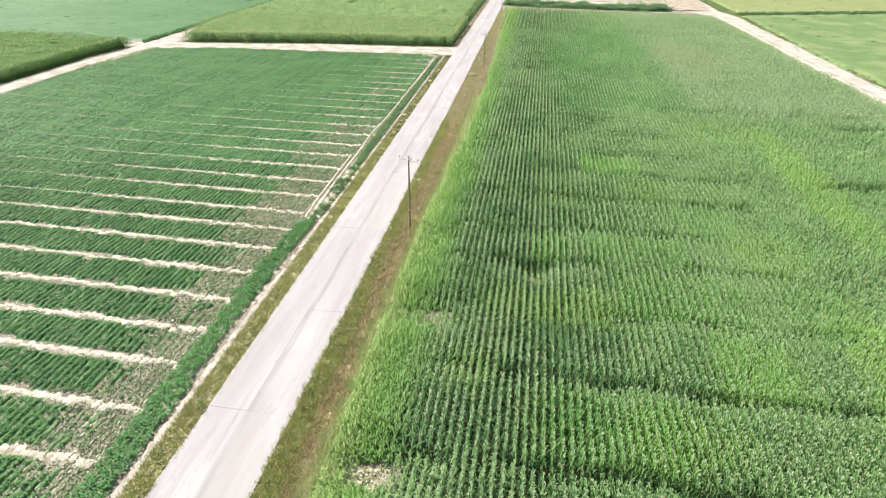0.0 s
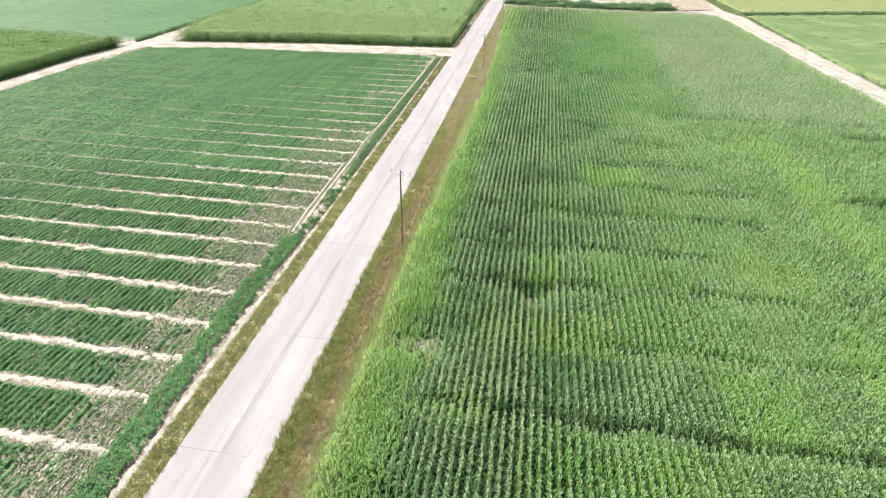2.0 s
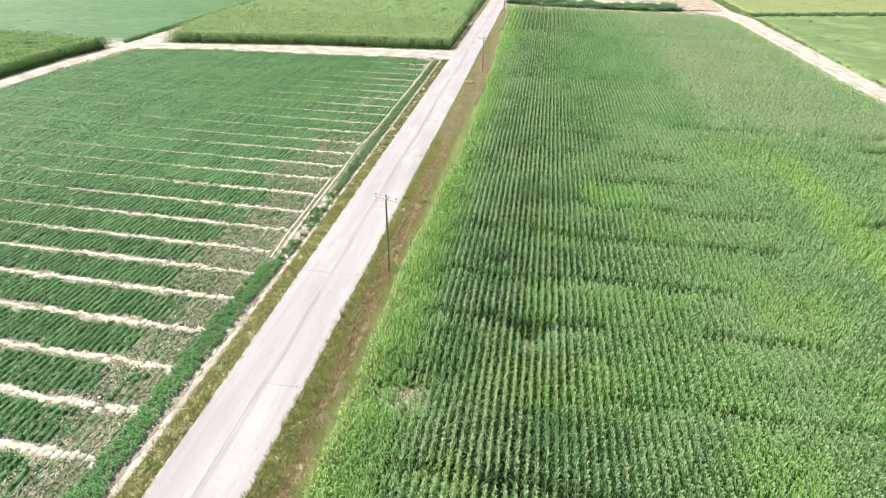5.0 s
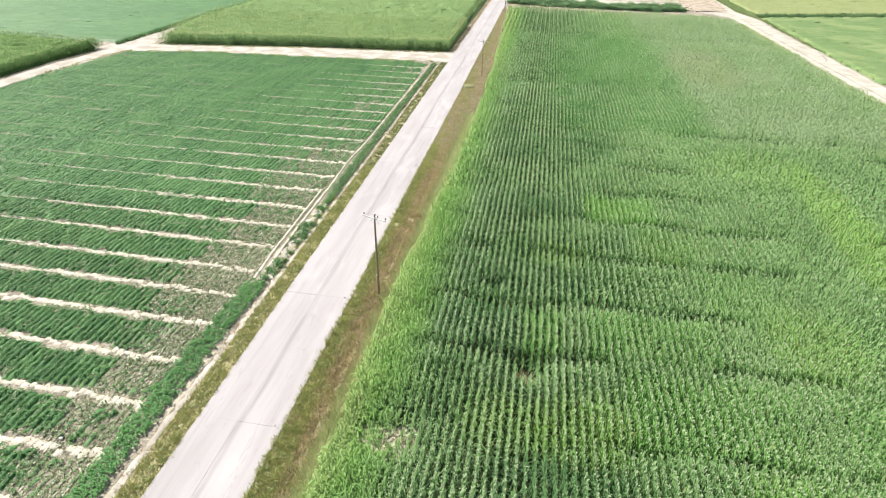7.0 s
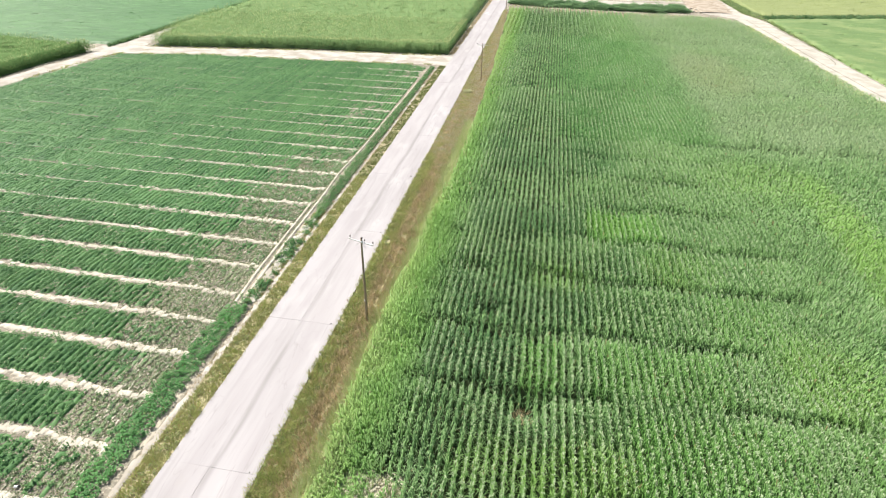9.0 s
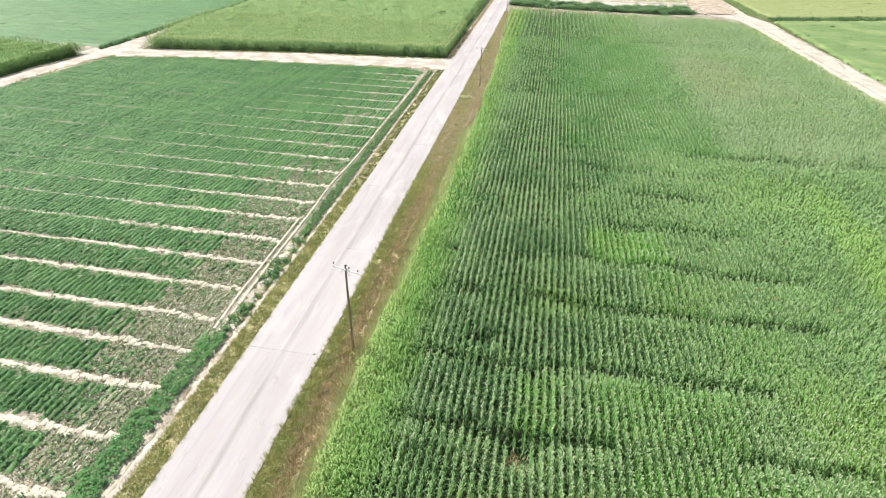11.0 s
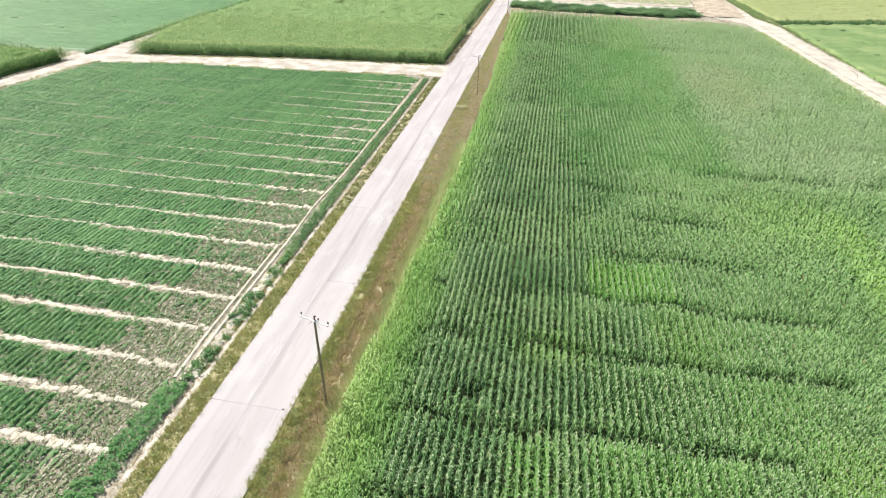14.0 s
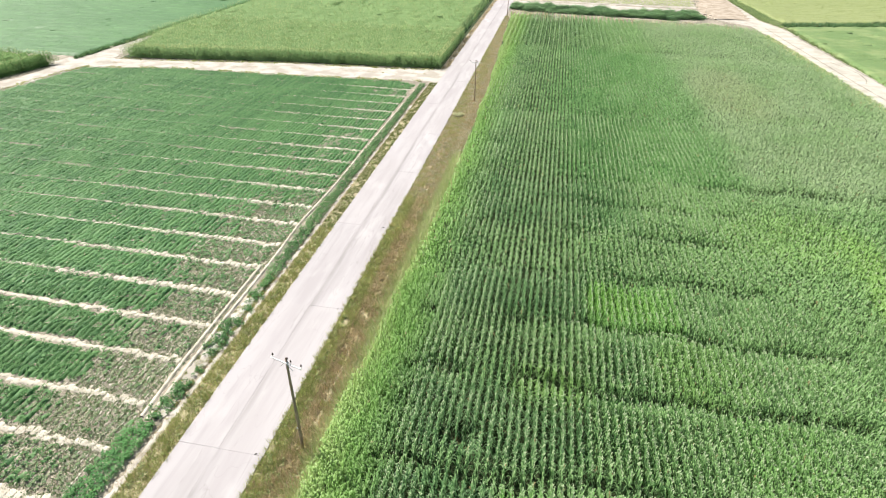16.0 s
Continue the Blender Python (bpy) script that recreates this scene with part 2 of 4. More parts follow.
CROP_ROW = leaf_material("crop_row_leaf", (0.064, 0.172, 0.057), (0.14, 0.29, 0.10), dry_part=0.0)
CROP_LUSH = leaf_material("lush_crop_leaf", (0.036, 0.15, 0.033), (0.10, 0.29, 0.066), dry_part=0.01)
CROP_THIN = leaf_material("sparse_crop_leaf", (0.12, 0.215, 0.085), (0.24, 0.345, 0.155), (0.50, 0.45, 0.33), 0.14)
FAR_CROP = leaf_material("far_crop_leaf", (0.082, 0.205, 0.07), (0.132, 0.285, 0.102), dry_part=0.0, big=0.03, streak=0.5)
PALE_CROP = leaf_material("pale_crop_leaf", (0.28, 0.35, 0.13), (0.38, 0.43, 0.19), dry_part=0.0, big=0.03, streak=0.25)
MEADOW = leaf_material("meadow_leaf", (0.205, 0.315, 0.12), (0.37, 0.45, 0.20), dry_part=0.0, big=0.09, streak=0.2)
WEED = leaf_material("verge_weed", (0.235, 0.295, 0.092), (0.50, 0.535, 0.205), (0.56, 0.42, 0.26), 0.14, 0.6, 0.4, 0.35)
OLIVE = leaf_material("olive_weed", (0.13, 0.18, 0.055), (0.27, 0.32, 0.11), (0.40, 0.34, 0.19), 0.08, 0.6, 0.3, 0.4)
FRINGE = leaf_material("field_edge_grass", (0.34, 0.45, 0.16), (0.58, 0.63, 0.32), (0.68, 0.62, 0.42), 0.18, 0.6, 0.4, 0.3)
PALE_STRAW = leaf_material("pale_maize_straw", (0.46, 0.42, 0.29), (0.70, 0.66, 0.52), (0.24, 0.32, 0.12), 0.2, 0.8, 0.25, 0.4)
DRY = leaf_material("dry_grass", (0.38, 0.295, 0.175), (0.70, 0.58, 0.38), (0.29, 0.30, 0.11), 0.2, 0.8, 0.4, 0.3)
HEDGE = leaf_material("hedge_leaf", (0.09, 0.19, 0.075), (0.20, 0.33, 0.14), dry_part=0.02)
WOOD = plain_material("weathered_pole_wood", (0.26, 0.19, 0.13), (0.46, 0.36, 0.26), 0.85, 3.0, 0.0, (6, 6, 0.4))
STEEL = plain_material("galvanised_steel", (0.62, 0.62, 0.60), (0.80, 0.80, 0.78), 0.5, 6.0, 0.2)
GLAZE = plain_material("dark_glazed_ceramic", (0.05, 0.035, 0.03), (0.10, 0.07, 0.06), 0.25)
STONE = plain_material("pale_clod", (0.50, 0.42, 0.32), (0.68, 0.60, 0.49), 0.95, 5.0)
WHITE = plain_material("white_film", (0.75, 0.75, 0.74), (0.85, 0.85, 0.84), 0.5)
BLACK = plain_material("black_film", (0.02, 0.02, 0.02), (0.05, 0.05, 0.05), 0.5)


# ---- mesh helpers ----
rng = np.random.default_rng(11)


def mesh_of(name, verts, tris, material):
    """A mesh from arrays of corners and triangles."""
    verts, tris = np.asarray(verts, np.float32), np.asarray(tris, np.int32)
    me = bpy.data.meshes.new(name)
    me.vertices.add(len(verts))
    me.vertices.foreach_set("co", verts.ravel())
    me.loops.add(tris.size)
    me.loops.foreach_set("vertex_index", tris.ravel())
    me.polygons.add(len(tris))
    me.polygons.foreach_set("loop_start", np.arange(0, tris.size, 3, dtype=np.int32))
    me.update(calc_edges=True)
    me.materials.append(material)
    return me


def part(name, bm, material, parent=None, label=""):
    me = bpy.data.meshes.new(name)
    bm.to_mesh(me)
    bm.free()
    me.materials.append(material)
    ob = new(name, me)
    ob.parent = parent
    return tagged(ob, label)


def inside(points, polygon):
    """Which of the points lie in a polygon of the plan."""
    x, y = points[:, 0], points[:, 1]
    hit = np.zeros(len(points), bool)
    for (x0, y0), (x1, y1) in zip(polygon, polygon[1:] + polygon[:1]):
        if y0 != y1:
            hit ^= ((y0 > y) != (y1 > y)) & (x < (x1 - x0) * (y - y0) / (y1 - y0) + x0)
    return hit


def planted(polygon, row, step, jitter=0.12, along="y"):
    """Places of plants in straight rows over a polygon of the plan."""
    pts = np.array(polygon)
    (x0, y0), (x1, y1) = pts.min(0), pts.max(0)
    if along == "y":
        gx, gy = np.meshgrid(np.arange(x0, x1, row), np.arange(y0, y1, step))
    else:
        gx, gy = np.meshgrid(np.arange(x0, x1, step), np.arange(y0, y1, row))
    p = np.stack([gx.ravel(), gy.ravel()], 1)
    p = p + rng.normal(0, 1, p.shape) * ((jitter * row, 0.35 * step) if along == "y" else (0.35 * step, jitter * row))
    return p[inside(p, polygon)]


def smooth_noise(p, size, seed):
    """A cheap soft random field, about 0 to 1, over places of the plan."""
    g = np.random.default_rng(seed)
    total = np.zeros(len(p))
    for n in range(7):
        a, f, ph = g.uniform(0, 2 * np.pi), g.uniform(0.6, 1.9) * 2 * np.pi / size, g.uniform(0, 6.3)
        total += np.sin((p[:, 0] * np.cos(a) + p[:, 1] * np.sin(a)) * f + ph)
    return 0.5 + total / 7.5


def blades(base, az, length, rise, drop, width, base_width=0.4):
    """Arched leaves: from base, up and out to the arch, then down to the tip. Three triangles each."""
    n = len(base)
    out = np.stack([np.cos(az), np.sin(az), np.zeros(n)], 1)
    side = np.stack([-np.sin(az), np.cos(az), np.zeros(n)], 1)
    up = np.array([0, 0, 1.0])
    mid = base + out * (0.5 * length)[:, None] + up * rise[:, None]
    tip = base + out * length[:, None] + up * (rise - drop)[:, None]
    w = (width / 2)[:, None]
    v = np.stack([base - side * w * base_width, base + side * w * base_width, mid - side * w, mid + side * w, tip], 1).reshape(-1, 3)
    o = (np.arange(n) * 5)[:, None, None]
    t = (np.array([[0, 1, 3], [0, 3, 2], [2, 3, 4]])[None] + o).reshape(-1, 3)
    return v, t


def leaflets(base, az, length, rise, drop, width):
    """Small pointed leaves, bent at the middle. Two triangles each."""
    n = len(base)
    out = np.stack([np.cos(az), np.sin(az), np.zeros(n)], 1)
    side = np.stack([-np.sin(az), np.cos(az), np.zeros(n)], 1)
    up = np.array([0, 0, 1.0])
    mid = base + out * (0.45 * length)[:, None] + up * rise[:, None]
    tip = base + out * length[:, None] + up * (rise - drop)[:, None]
    w = (width / 2)[:, None]
    v = np.stack([base, mid - side * w, mid + side * w, tip], 1).reshape(-1, 3)
    o = (np.arange(n) * 4)[:, None, None]
    return v, (np.array([[0, 2, 1], [1, 2, 3]])[None] + o).reshape(-1, 3)


def spikes(base, az, length, rise, width):
    """Grass blades: one slender triangle each."""
    n = len(base)
    side = np.stack([-np.sin(az), np.cos(az), np.zeros(n)], 1) * (width / 2)[:, None]
    tip = base + np.stack([np.cos(az) * length, np.sin(az) * length, rise], 1)
    v = np.stack([base - side, base + side, tip], 1).reshape(-1, 3)
    return v, np.arange(3 * n).reshape(-1, 3)


def joined(pieces):
    vs, ts, n = [], [], 0
    for v, t in pieces:
        vs.append(v), ts.append(t + n)
        n += len(v)
    return np.concatenate(vs), np.concatenate(ts)


def corn_plants(p, height, leaves, length, width, fine=False):
    """Leaves of maize plants that stand at the places p; two ranks of leaves up each stalk."""
    n = len(p)
    pieces = []
    # Inside the field the leaves reach along the rows; towards its rim the stand is mixed.
    order = np.clip((p[:, 0] - 5.0) / 2, 0, 1) * np.clip((40 - p[:, 0]) / 4, 0, 1) * np.clip((118 - p[:, 1]) / 20, 0.4, 1)
    plane = rng.normal(np.pi / 2, 1.0, n) * (1 - order) + rng.normal(np.pi / 2, 0.2, n) * order
    for k in range(leaves):
        f = (k + 0.5) / leaves
        z = height * (0.26 + 0.68 * f) * rng.uniform(0.94, 1.05, n)
        az = plane + np.pi * (k % 2) + rng.normal(0, 1.0, n) * (1.0 - 0.85 * f + 0.2 * (1 - order))
        ln = length * (1.1 - 0.5 * f) * rng.uniform(0.7, 1.2, n) * (1 + 0.1 * np.clip((p[:, 0] - 37) / 5, 0, 1))
        rise = ln * (0.5 + 0.65 * f) * rng.uniform(0.7, 1.25, n)
        drop = ln * rng.uniform(0.2, 1.1, n)
        base = np.stack([p[:, 0], p[:, 1], z], 1)
        wide = width * rng.uniform(0.8, 1.2, n)
        pieces.append(blades(base, az, ln, rise, drop, wide) if fine else leaflets(base, az, ln, rise, drop, wide * 1.15))
    # The stalk: a tall thin blade.
    base = np.stack([p[:, 0], p[:, 1], np.zeros(n)], 1)
    pieces.append(blades(base, plane, np.full(n, 0.06), height * 0.5, -height * 0.5, np.full(n, 0.035), 1.0))
    return joined(pieces)


def tassels(p, height, size, rays=4):
    n = len(p)
    pieces = []
    for k in range(rays):
        base = np.stack([p[:, 0], p[:, 1], height * 0.97], 1)
        az = rng.uniform(0, 2 * np.pi, n)
        ln = size * rng.uniform(0.25, 0.6, n)
        pieces.append(leaflets(base, az, ln, size * rng.uniform(0.6, 1.1, n), size * rng.uniform(0.0, 0.4, n), size * rng.uniform(0.12, 0.22, n)))
    return joined(pieces)


def bushes(p, radius, height, leaves, leaf, slim=1.0):
    """Low leafy plants: leaves that stand out from a rounded crown all round."""
    n = len(p)
    pieces = []
    for k in range(leaves):
        az = rng.uniform(0, 2 * np.pi, n)
        up = rng.uniform(0.1, 1.0, n)
        r = radius * np.sqrt(1 - up * up * 0.85) * rng.uniform(0.35, 1.0, n)
        base = np.stack([p[:, 0] + np.cos(az) * r * 0.7 * slim, p[:, 1] + np.sin(az) * r * 0.7, height * up * rng.uniform(0.6, 1.0, n)], 1)
        ln = leaf * rng.uniform(0.7, 1.3, n)
        pieces.append(leaflets(base, az + rng.normal(0, 0.9, n), ln, ln * rng.uniform(0.05, 0.5, n), ln * rng.uniform(0.1, 0.5, n), ln * rng.uniform(0.6, 0.95, n)))
    return joined(pieces)


def tufts(p, height, blades_each, width):
    n = len(p)
    pieces = []
    for k in range(blades_each):
        base = np.stack([p[:, 0] + rng.normal(0, 0.06, n), p[:, 1] + rng.normal(0, 0.06, n), np.zeros(n)], 1)
        hh = height * rng.uniform(0.5, 1.2, n)
        pieces.append(spikes(base, rng.uniform(0, 6.283, n), hh * rng.uniform(0.3, 1.1, n), hh, width * rng.uniform(0.7, 1.4, n)))
    return joined(pieces)


def scattered(polygon, density):
    pts = np.array(polygon)
    (x0, y0), (x1, y1) = pts.min(0), pts.max(0)
    p = rng.uniform((x0, y0), (x1, y1), (int((x1 - x0) * (y1 - y0) * density), 2))
    return p[inside(p, polygon)]


def stuff(name, geometry, material, label, category):
    return tagged(new(name, mesh_of(name, *geometry, material)), label, category, kind="stuff")


def verge(polygon, density, height, each, width, material, name, label, patchy=0.0, size=2.5, seed=1):
    p = scattered(polygon, density)
    p = p[smooth_noise(p, size, seed) > patchy]
    return stuff(name, tufts(p, height * (0.6 + 0.8 * smooth_noise(p, 1.7, seed + 1)), each, width), material, label, "grass")


def sheet(polyline_a, polyline_b, z, steps, wobble=0.25, across=6, crown=0.0, seed=1):
    """A strip of ground between two lines of the plan, with ragged edges."""
    def along(line, f):
        line = np.array(line, float)
        d = np.r_[0, np.cumsum(np.hypot(*np.diff(line, axis=0).T))]
        return np.stack([np.interp(f * d[-1], d, line[:, 0]), np.interp(f * d[-1], d, line[:, 1])], 1)

    f = np.linspace(0, 1, steps + 1)
    a, b = along(polyline_a, f), along(polyline_b, f)
    g = np.random.default_rng(seed)
    ra, rb = g.normal(0, wobble, steps + 1), g.normal(0, wobble, steps + 1)
    across_dir = (b - a) / np.maximum(np.linalg.norm(b - a, axis=1), 1e-6)[:, None]
    a, b = a + across_dir * ra[:, None], b + across_dir * rb[:, None]
    u = np.linspace(0, 1, across + 1)
    grid = a[:, None] * (1 - u)[None, :, None] + b[:, None] * u[None, :, None]
    zz = z + crown * np.sin(np.pi * u)[None, :] + g.normal(0, 0.006, (steps + 1, across + 1))
    v = np.concatenate([grid, zz[..., None]], 2).reshape(-1, 3)
    i, j = np.meshgrid(np.arange(steps), np.arange(across), indexing="ij")
    q = (i * (across + 1) + j).ravel()
    t = np.concatenate([np.stack([q, q + 1, q + across + 2], 1), np.stack([q, q + across + 2, q + across + 1], 1)])
    n = np.cross(v[t[0, 1]] - v[t[0, 0]], v[t[0, 2]] - v[t[0, 0]])
    return v, t if n[2] > 0 else t[:, ::-1]


# ---- ground and roads ----
def ground_sheet():
    """One sheet of soil, finer in the middle, that reaches the horizon."""
    ax = np.unique(np.r_[np.linspace(-3500, -300, 12), np.linspace(-300, 300, 121), np.linspace(300, 3500, 12)])
    ay = np.unique(np.r_[np.linspace(-3500, -100, 12), np.linspace(-100, 400, 101), np.linspace(400, 3500, 12)])
    gx, gy = np.meshgrid(ax, ay, indexing="ij")
    v = np.stack([gx.ravel(), gy.ravel(), np.zeros(gx.size)], 1)
    i, j = np.meshgrid(np.arange(len(ax) - 1), np.arange(len(ay) - 1), indexing="ij")
    q = (i * len(ay) + j).ravel()
    return v, np.concatenate([np.stack([q, q + len(ay), q + len(ay) + 1], 1), np.stack([q, q + len(ay) + 1, q + 1], 1)])


tagged(new("ground", mesh_of("ground", *ground_sheet(), SOIL)), "sandy brown farmland soil", "ground", kind="structure")

ROAD_L, ROAD_R, ROAD_TOP = -9.02, -2.52, 0.12
# Soil sheet with the shade under the maize painted in.
tagged(new("corn_soil", mesh_of("corn_soil", *sheet([(1.3, -20), (1.4, 60), (2.3, 104), (0.2, 192), (-0.8, 224)], [(86, -20), (81.5, 62), (77.0, 141), (75.2, 181), (74, 213)], 0.02, 120, 0.1, 40), SHADED_SOIL)),
       "soil under the corn, coloured dark for row shade", "soil", kind="structure")
road = tagged(new("road", mesh_of("road", *sheet([(ROAD_L + 0.02, -80), (ROAD_L + 0.02, 700)], [(ROAD_R - 0.02, -80), (ROAD_R - 0.02, 700)], ROAD_TOP - 0.02, 300, 0.05), JOINT)),
              "straight pale concrete farm road with worn joints", "road", kind="structure")


def dirt(name, a, b, z, steps, label, material, wobble=0.25, category="dirt road", seed=1, crown=0.03):
    return tagged(new(name, mesh_of(name, *sheet(a, b, z, steps, wobble, 8, crown, seed), material)), label, category, kind="structure")


tagged(new("corn_soil", mesh_of("corn_soil", *sheet([(-88, 146.5), (-48, 152.2), (-10.6, 154.6)], [(-95.5, 310), (-48, 310), (-10.4, 310)], 0.02, 60, 0.1, 40), SHADED_SOIL)), "soil under the tall corn, coloured dark for row shade", "soil", kind="structure")
tagged(new("corn_soil", mesh_of("corn_soil", *sheet([(-99.4, 80), (-99.9, 124.5), (-97.6, 138.4)], [(-170, 80), (-170, 110), (-170, 142)], 0.02, 30, 0.1, 40), SHADED_SOIL)), "soil under the tall corn, coloured dark for row shade", "soil", kind="structure")
dirt("dirt_road_cross", [(-100, 136.5), (-90, 137.4), (-71, 141), (-44, 141.8), (-18, 143.3), (-12, 144.2), (-8.8, 142.5)],
     [(-100, 144.0), (-88, 145.3), (-75, 147), (-48, 151), (-21, 152.6), (-11, 153.6), (-8.8, 156.5)], 0.03, 70, "pale dirt track between two fields", DIRT, seed=2)
dirt("dirt_road_west", [(-98.8, -40), (-98.8, 112), (-98.2, 122.7), (-97.3, 127.4), (-96.8, 139), (-97, 146)],
     [(-93.5, -40), (-93.9, 112), (-93.8, 118.3), (-92, 123.3), (-91.7, 130.6), (-90.3, 138), (-88, 146)][:6] + [(-89, 146)], 0.05, 90, "pale rutted dirt track beside tall corn", DIRT, seed=3)
dirt("dirt_road_north_west", [(-97, 146), (-96.7, 158), (-97, 180)], [(-89, 146), (-94.5, 162), (-96.3, 180)], 0.05, 24, "pale dirt wedge at the field corner", DIRT, seed=4)
dirt("dirt_road_east", [(89, -40), (84, 62), (80.8, 112), (79.4, 140), (78.5, 163), (77.9, 185), (77.6, 205), (76.8, 227), (72, 262), (70, 300), (68, 700)],
     [(96, -40), (90.5, 62), (87.9, 112), (87.1, 145), (86.6, 172), (85.9, 197.7), (85.5, 226.7), (82, 240), (82, 289), (84, 300), (86, 700)], 0.04, 150, "wide pale dirt road along the corn", TRACK, 0.3, seed=5)
dirt("dirt_road_north", [(-3, 251), (20, 251), (40, 250), (58, 249), (66, 240), (78, 228)], [(-3, 263), (20, 261.5), (40, 260.5), (58, 259.5), (70, 256), (80, 250)], 0.06, 70,
     "whitish dirt track behind a hedge", DIRT, seed=6)
RUT_LINES = (([(88.9, 62), (87.1, 112), (86.7, 145), (86.1, 175), (85.5, 200), (84.8, 222)], 0.35, "dark wheel rut along the edge of the dirt road"),
             ([(86.4, 62), (83.4, 112), (82.2, 140), (81.2, 163), (80.7, 185), (80.2, 205), (79.8, 227)], 0.3, "faint wheel rut along the dirt road"),
             ([(83.0, 184), (84.6, 178), (85.3, 173), (84.6, 167.5), (83.2, 164.4), (81.6, 163.4), (80.2, 164.8)], 0.28, "curved tyre track on the dirt road"))
for k, (line, wide, words) in enumerate(RUT_LINES):
    dirt("wheel_rut", line, [(x + wide, y + 0.3 * wide) for x, y in line], 0.088, 90, words, RUT, 0.06, "rut", 20 + k, 0.004)
dirt("spoil_yard", [(64, 240), (66, 262), (72, 290)], [(79, 240), (81, 262), (82, 290)], 0.09, 30, "bare brown dug-over yard of spoil", SPOIL, 0.5, "bare ground", 7, 0.25)
dirt("headland", [(-1, 224), (17.5, 221), (36, 216), (61, 216), (75, 212)], [(-2, 252), (17.5, 252), (36, 251), (61, 250), (76, 230)], 0.025, 60, "pale dry headland strip", SOIL, seed=8)
dirt("sand_path", [(-11.2, -30), (-11.25, 16), (-11.35, 30), (-11.15, 50), (-11.15, 140)], [(-10.7, -30), (-10.7, 16), (-10.75, 30), (-10.6, 50), (-10.7, 140)], 0.03, 260,
     "narrow pale sandy footpath beside the verge", DIRT, 0.08, "path", 9)


dirt("verge_litter", [(-10.75, -30), (-10.7, 140)], [(-9.04, -30), (-9.04, 140)], 0.045, 200, "straw-littered roadside ground", LITTER, 0.06, "ground", 14, 0.01)
dirt("verge_litter", [(-2.5, -30), (-2.5, 90), (-2.5, 222)], [(1.3, -30), (2.0, 90), (-1.4, 222)], 0.045, 260, "straw-littered ground between road and corn", LITTER, 0.1, "ground", 15, 0.01)


# ---- corn beside the road ----
CORN_FIELD = [(1.7, -20), (1.6, 30), (1.8, 43), (1.7, 54), (2.2, 62), (2.5, 78), (2.8, 104), (2.3, 137), (0.6, 192), (-0.6, 227.5),
              (17.5, 224), (36, 219), (61, 219), (73, 215), (74.2, 181), (75.0, 166), (76.0, 141), (77.5, 112), (80.5, 62), (85, -20)]
# Irrigation bunds that cross the corn: y, and the stretch of x where the gap is open.
CORN_GAPS = [(18.2, 6.5, 30, 0.5), (26.3, 6, 40, 0.45), (34.8, 15, 42, 0.2), (42.7, 5, 21, 0.5), (43.3, 29, 39, 0.4), (49.3, 5, 16, 0.4), (50.0, 16, 33, 0.45), (58.3, 5, 40, 0.5),
             (65.8, 5, 42, 0.45), (67.0, 50, 75, 0.9), (73.9, 10, 37, 0.45), (82.5, 8, 36, 0.45), (89.7, 8, 38, 0.5), (91.5, 59, 72, 1.0),
             (97.6, 32, 70, 0.85), (96.8, 4, 30, 0.35), (112, 45, 70, 0.4), (126, 4, 30, 0.25), (142, 50, 72, 0.5), (175.3, 24, 58, 1.1), (160, 48, 70, 0.6)]
CORN_BARE = [(4.6, 17.0, 1.9, 1.25), (5.1, 33.6, 2.2, 1.35), (14.5, 41.5, 0.9, 0.75), (11.0, 52.5, 0.7, 0.5)]


def corn_places(zone, row, step, jitter, seed, fade=False):
    p = planted(zone, row, step, jitter)
    if fade:
        p = p[rng.random(len(p)) < np.clip((6.4 - p[:, 0]) / 2.8, 0, 0.9)]
    p = p[inside(p, CORN_FIELD)]
    keep = np.ones(len(p), bool)
    for x, y, rx, ry in CORN_BARE:
        d = ((p[:, 0] - x) / rx) ** 2 + ((p[:, 1] - y) / ry) ** 2 + rng.normal(0, 0.2, len(p))
        keep &= (d > 1) | ((y > 30) & (rng.random(len(p)) < 0.3))
    return p[keep & (rng.random(len(p)) > 0.04)]


def stunted(p, seed=21):
    """Where plants stay low: along the irrigation bunds that cross the field."""
    low = np.zeros(len(p), bool)
    wob = (smooth_noise(p, 9.0, seed) - 0.5) * 0.7
    for y, x0, x1, half in CORN_GAPS:
        thin = half * (0.7 + 1.1 * smooth_noise(p, 5.0, seed + 1))
        low |= (smooth_noise(p, 11.0, seed + int(y)) > 0.14) & (np.abs(p[:, 1] - y - wob) < thin) & (p[:, 0] > x0) & (p[:, 0] < x1)
    return low


def corn_height(p):
    h = 1.85 + 0.45 * smooth_noise(p, 14.0, 5) + 0.15 * smooth_noise(p, 3.0, 6)
    h = h - 0.6 * np.clip((6.5 - p[:, 0]) / 4, 0, 1)
    for x, y, rx, ry in CORN_BARE:
        d = np.hypot((p[:, 0] - x) / rx, (p[:, 1] - y) / ry)
        h = h * np.clip(0.3 + 0.4 * (d - 1) + rng.normal(0, 0.1, len(p)), 0.25, 1)
    return h * rng.uniform(0.94, 1.06, len(p)) * np.where(stunted(p), rng.uniform(0.38, 0.62, len(p)), 1.0)


NEAR = [(0, 11), (42, 11), (56, 46), (0, 46)]
NEXT = [(0, 46), (56, 46), (66, 72), (0, 72)]
MIDDLE = [(0, 72), (66, 72), (90, 122), (0, 122)]
ASIDE = [(42, -20), (100, -20), (100, 122), (90, 122)]
BEHIND = [(0, -20), (42, -20), (42, 11), (0, 11)]

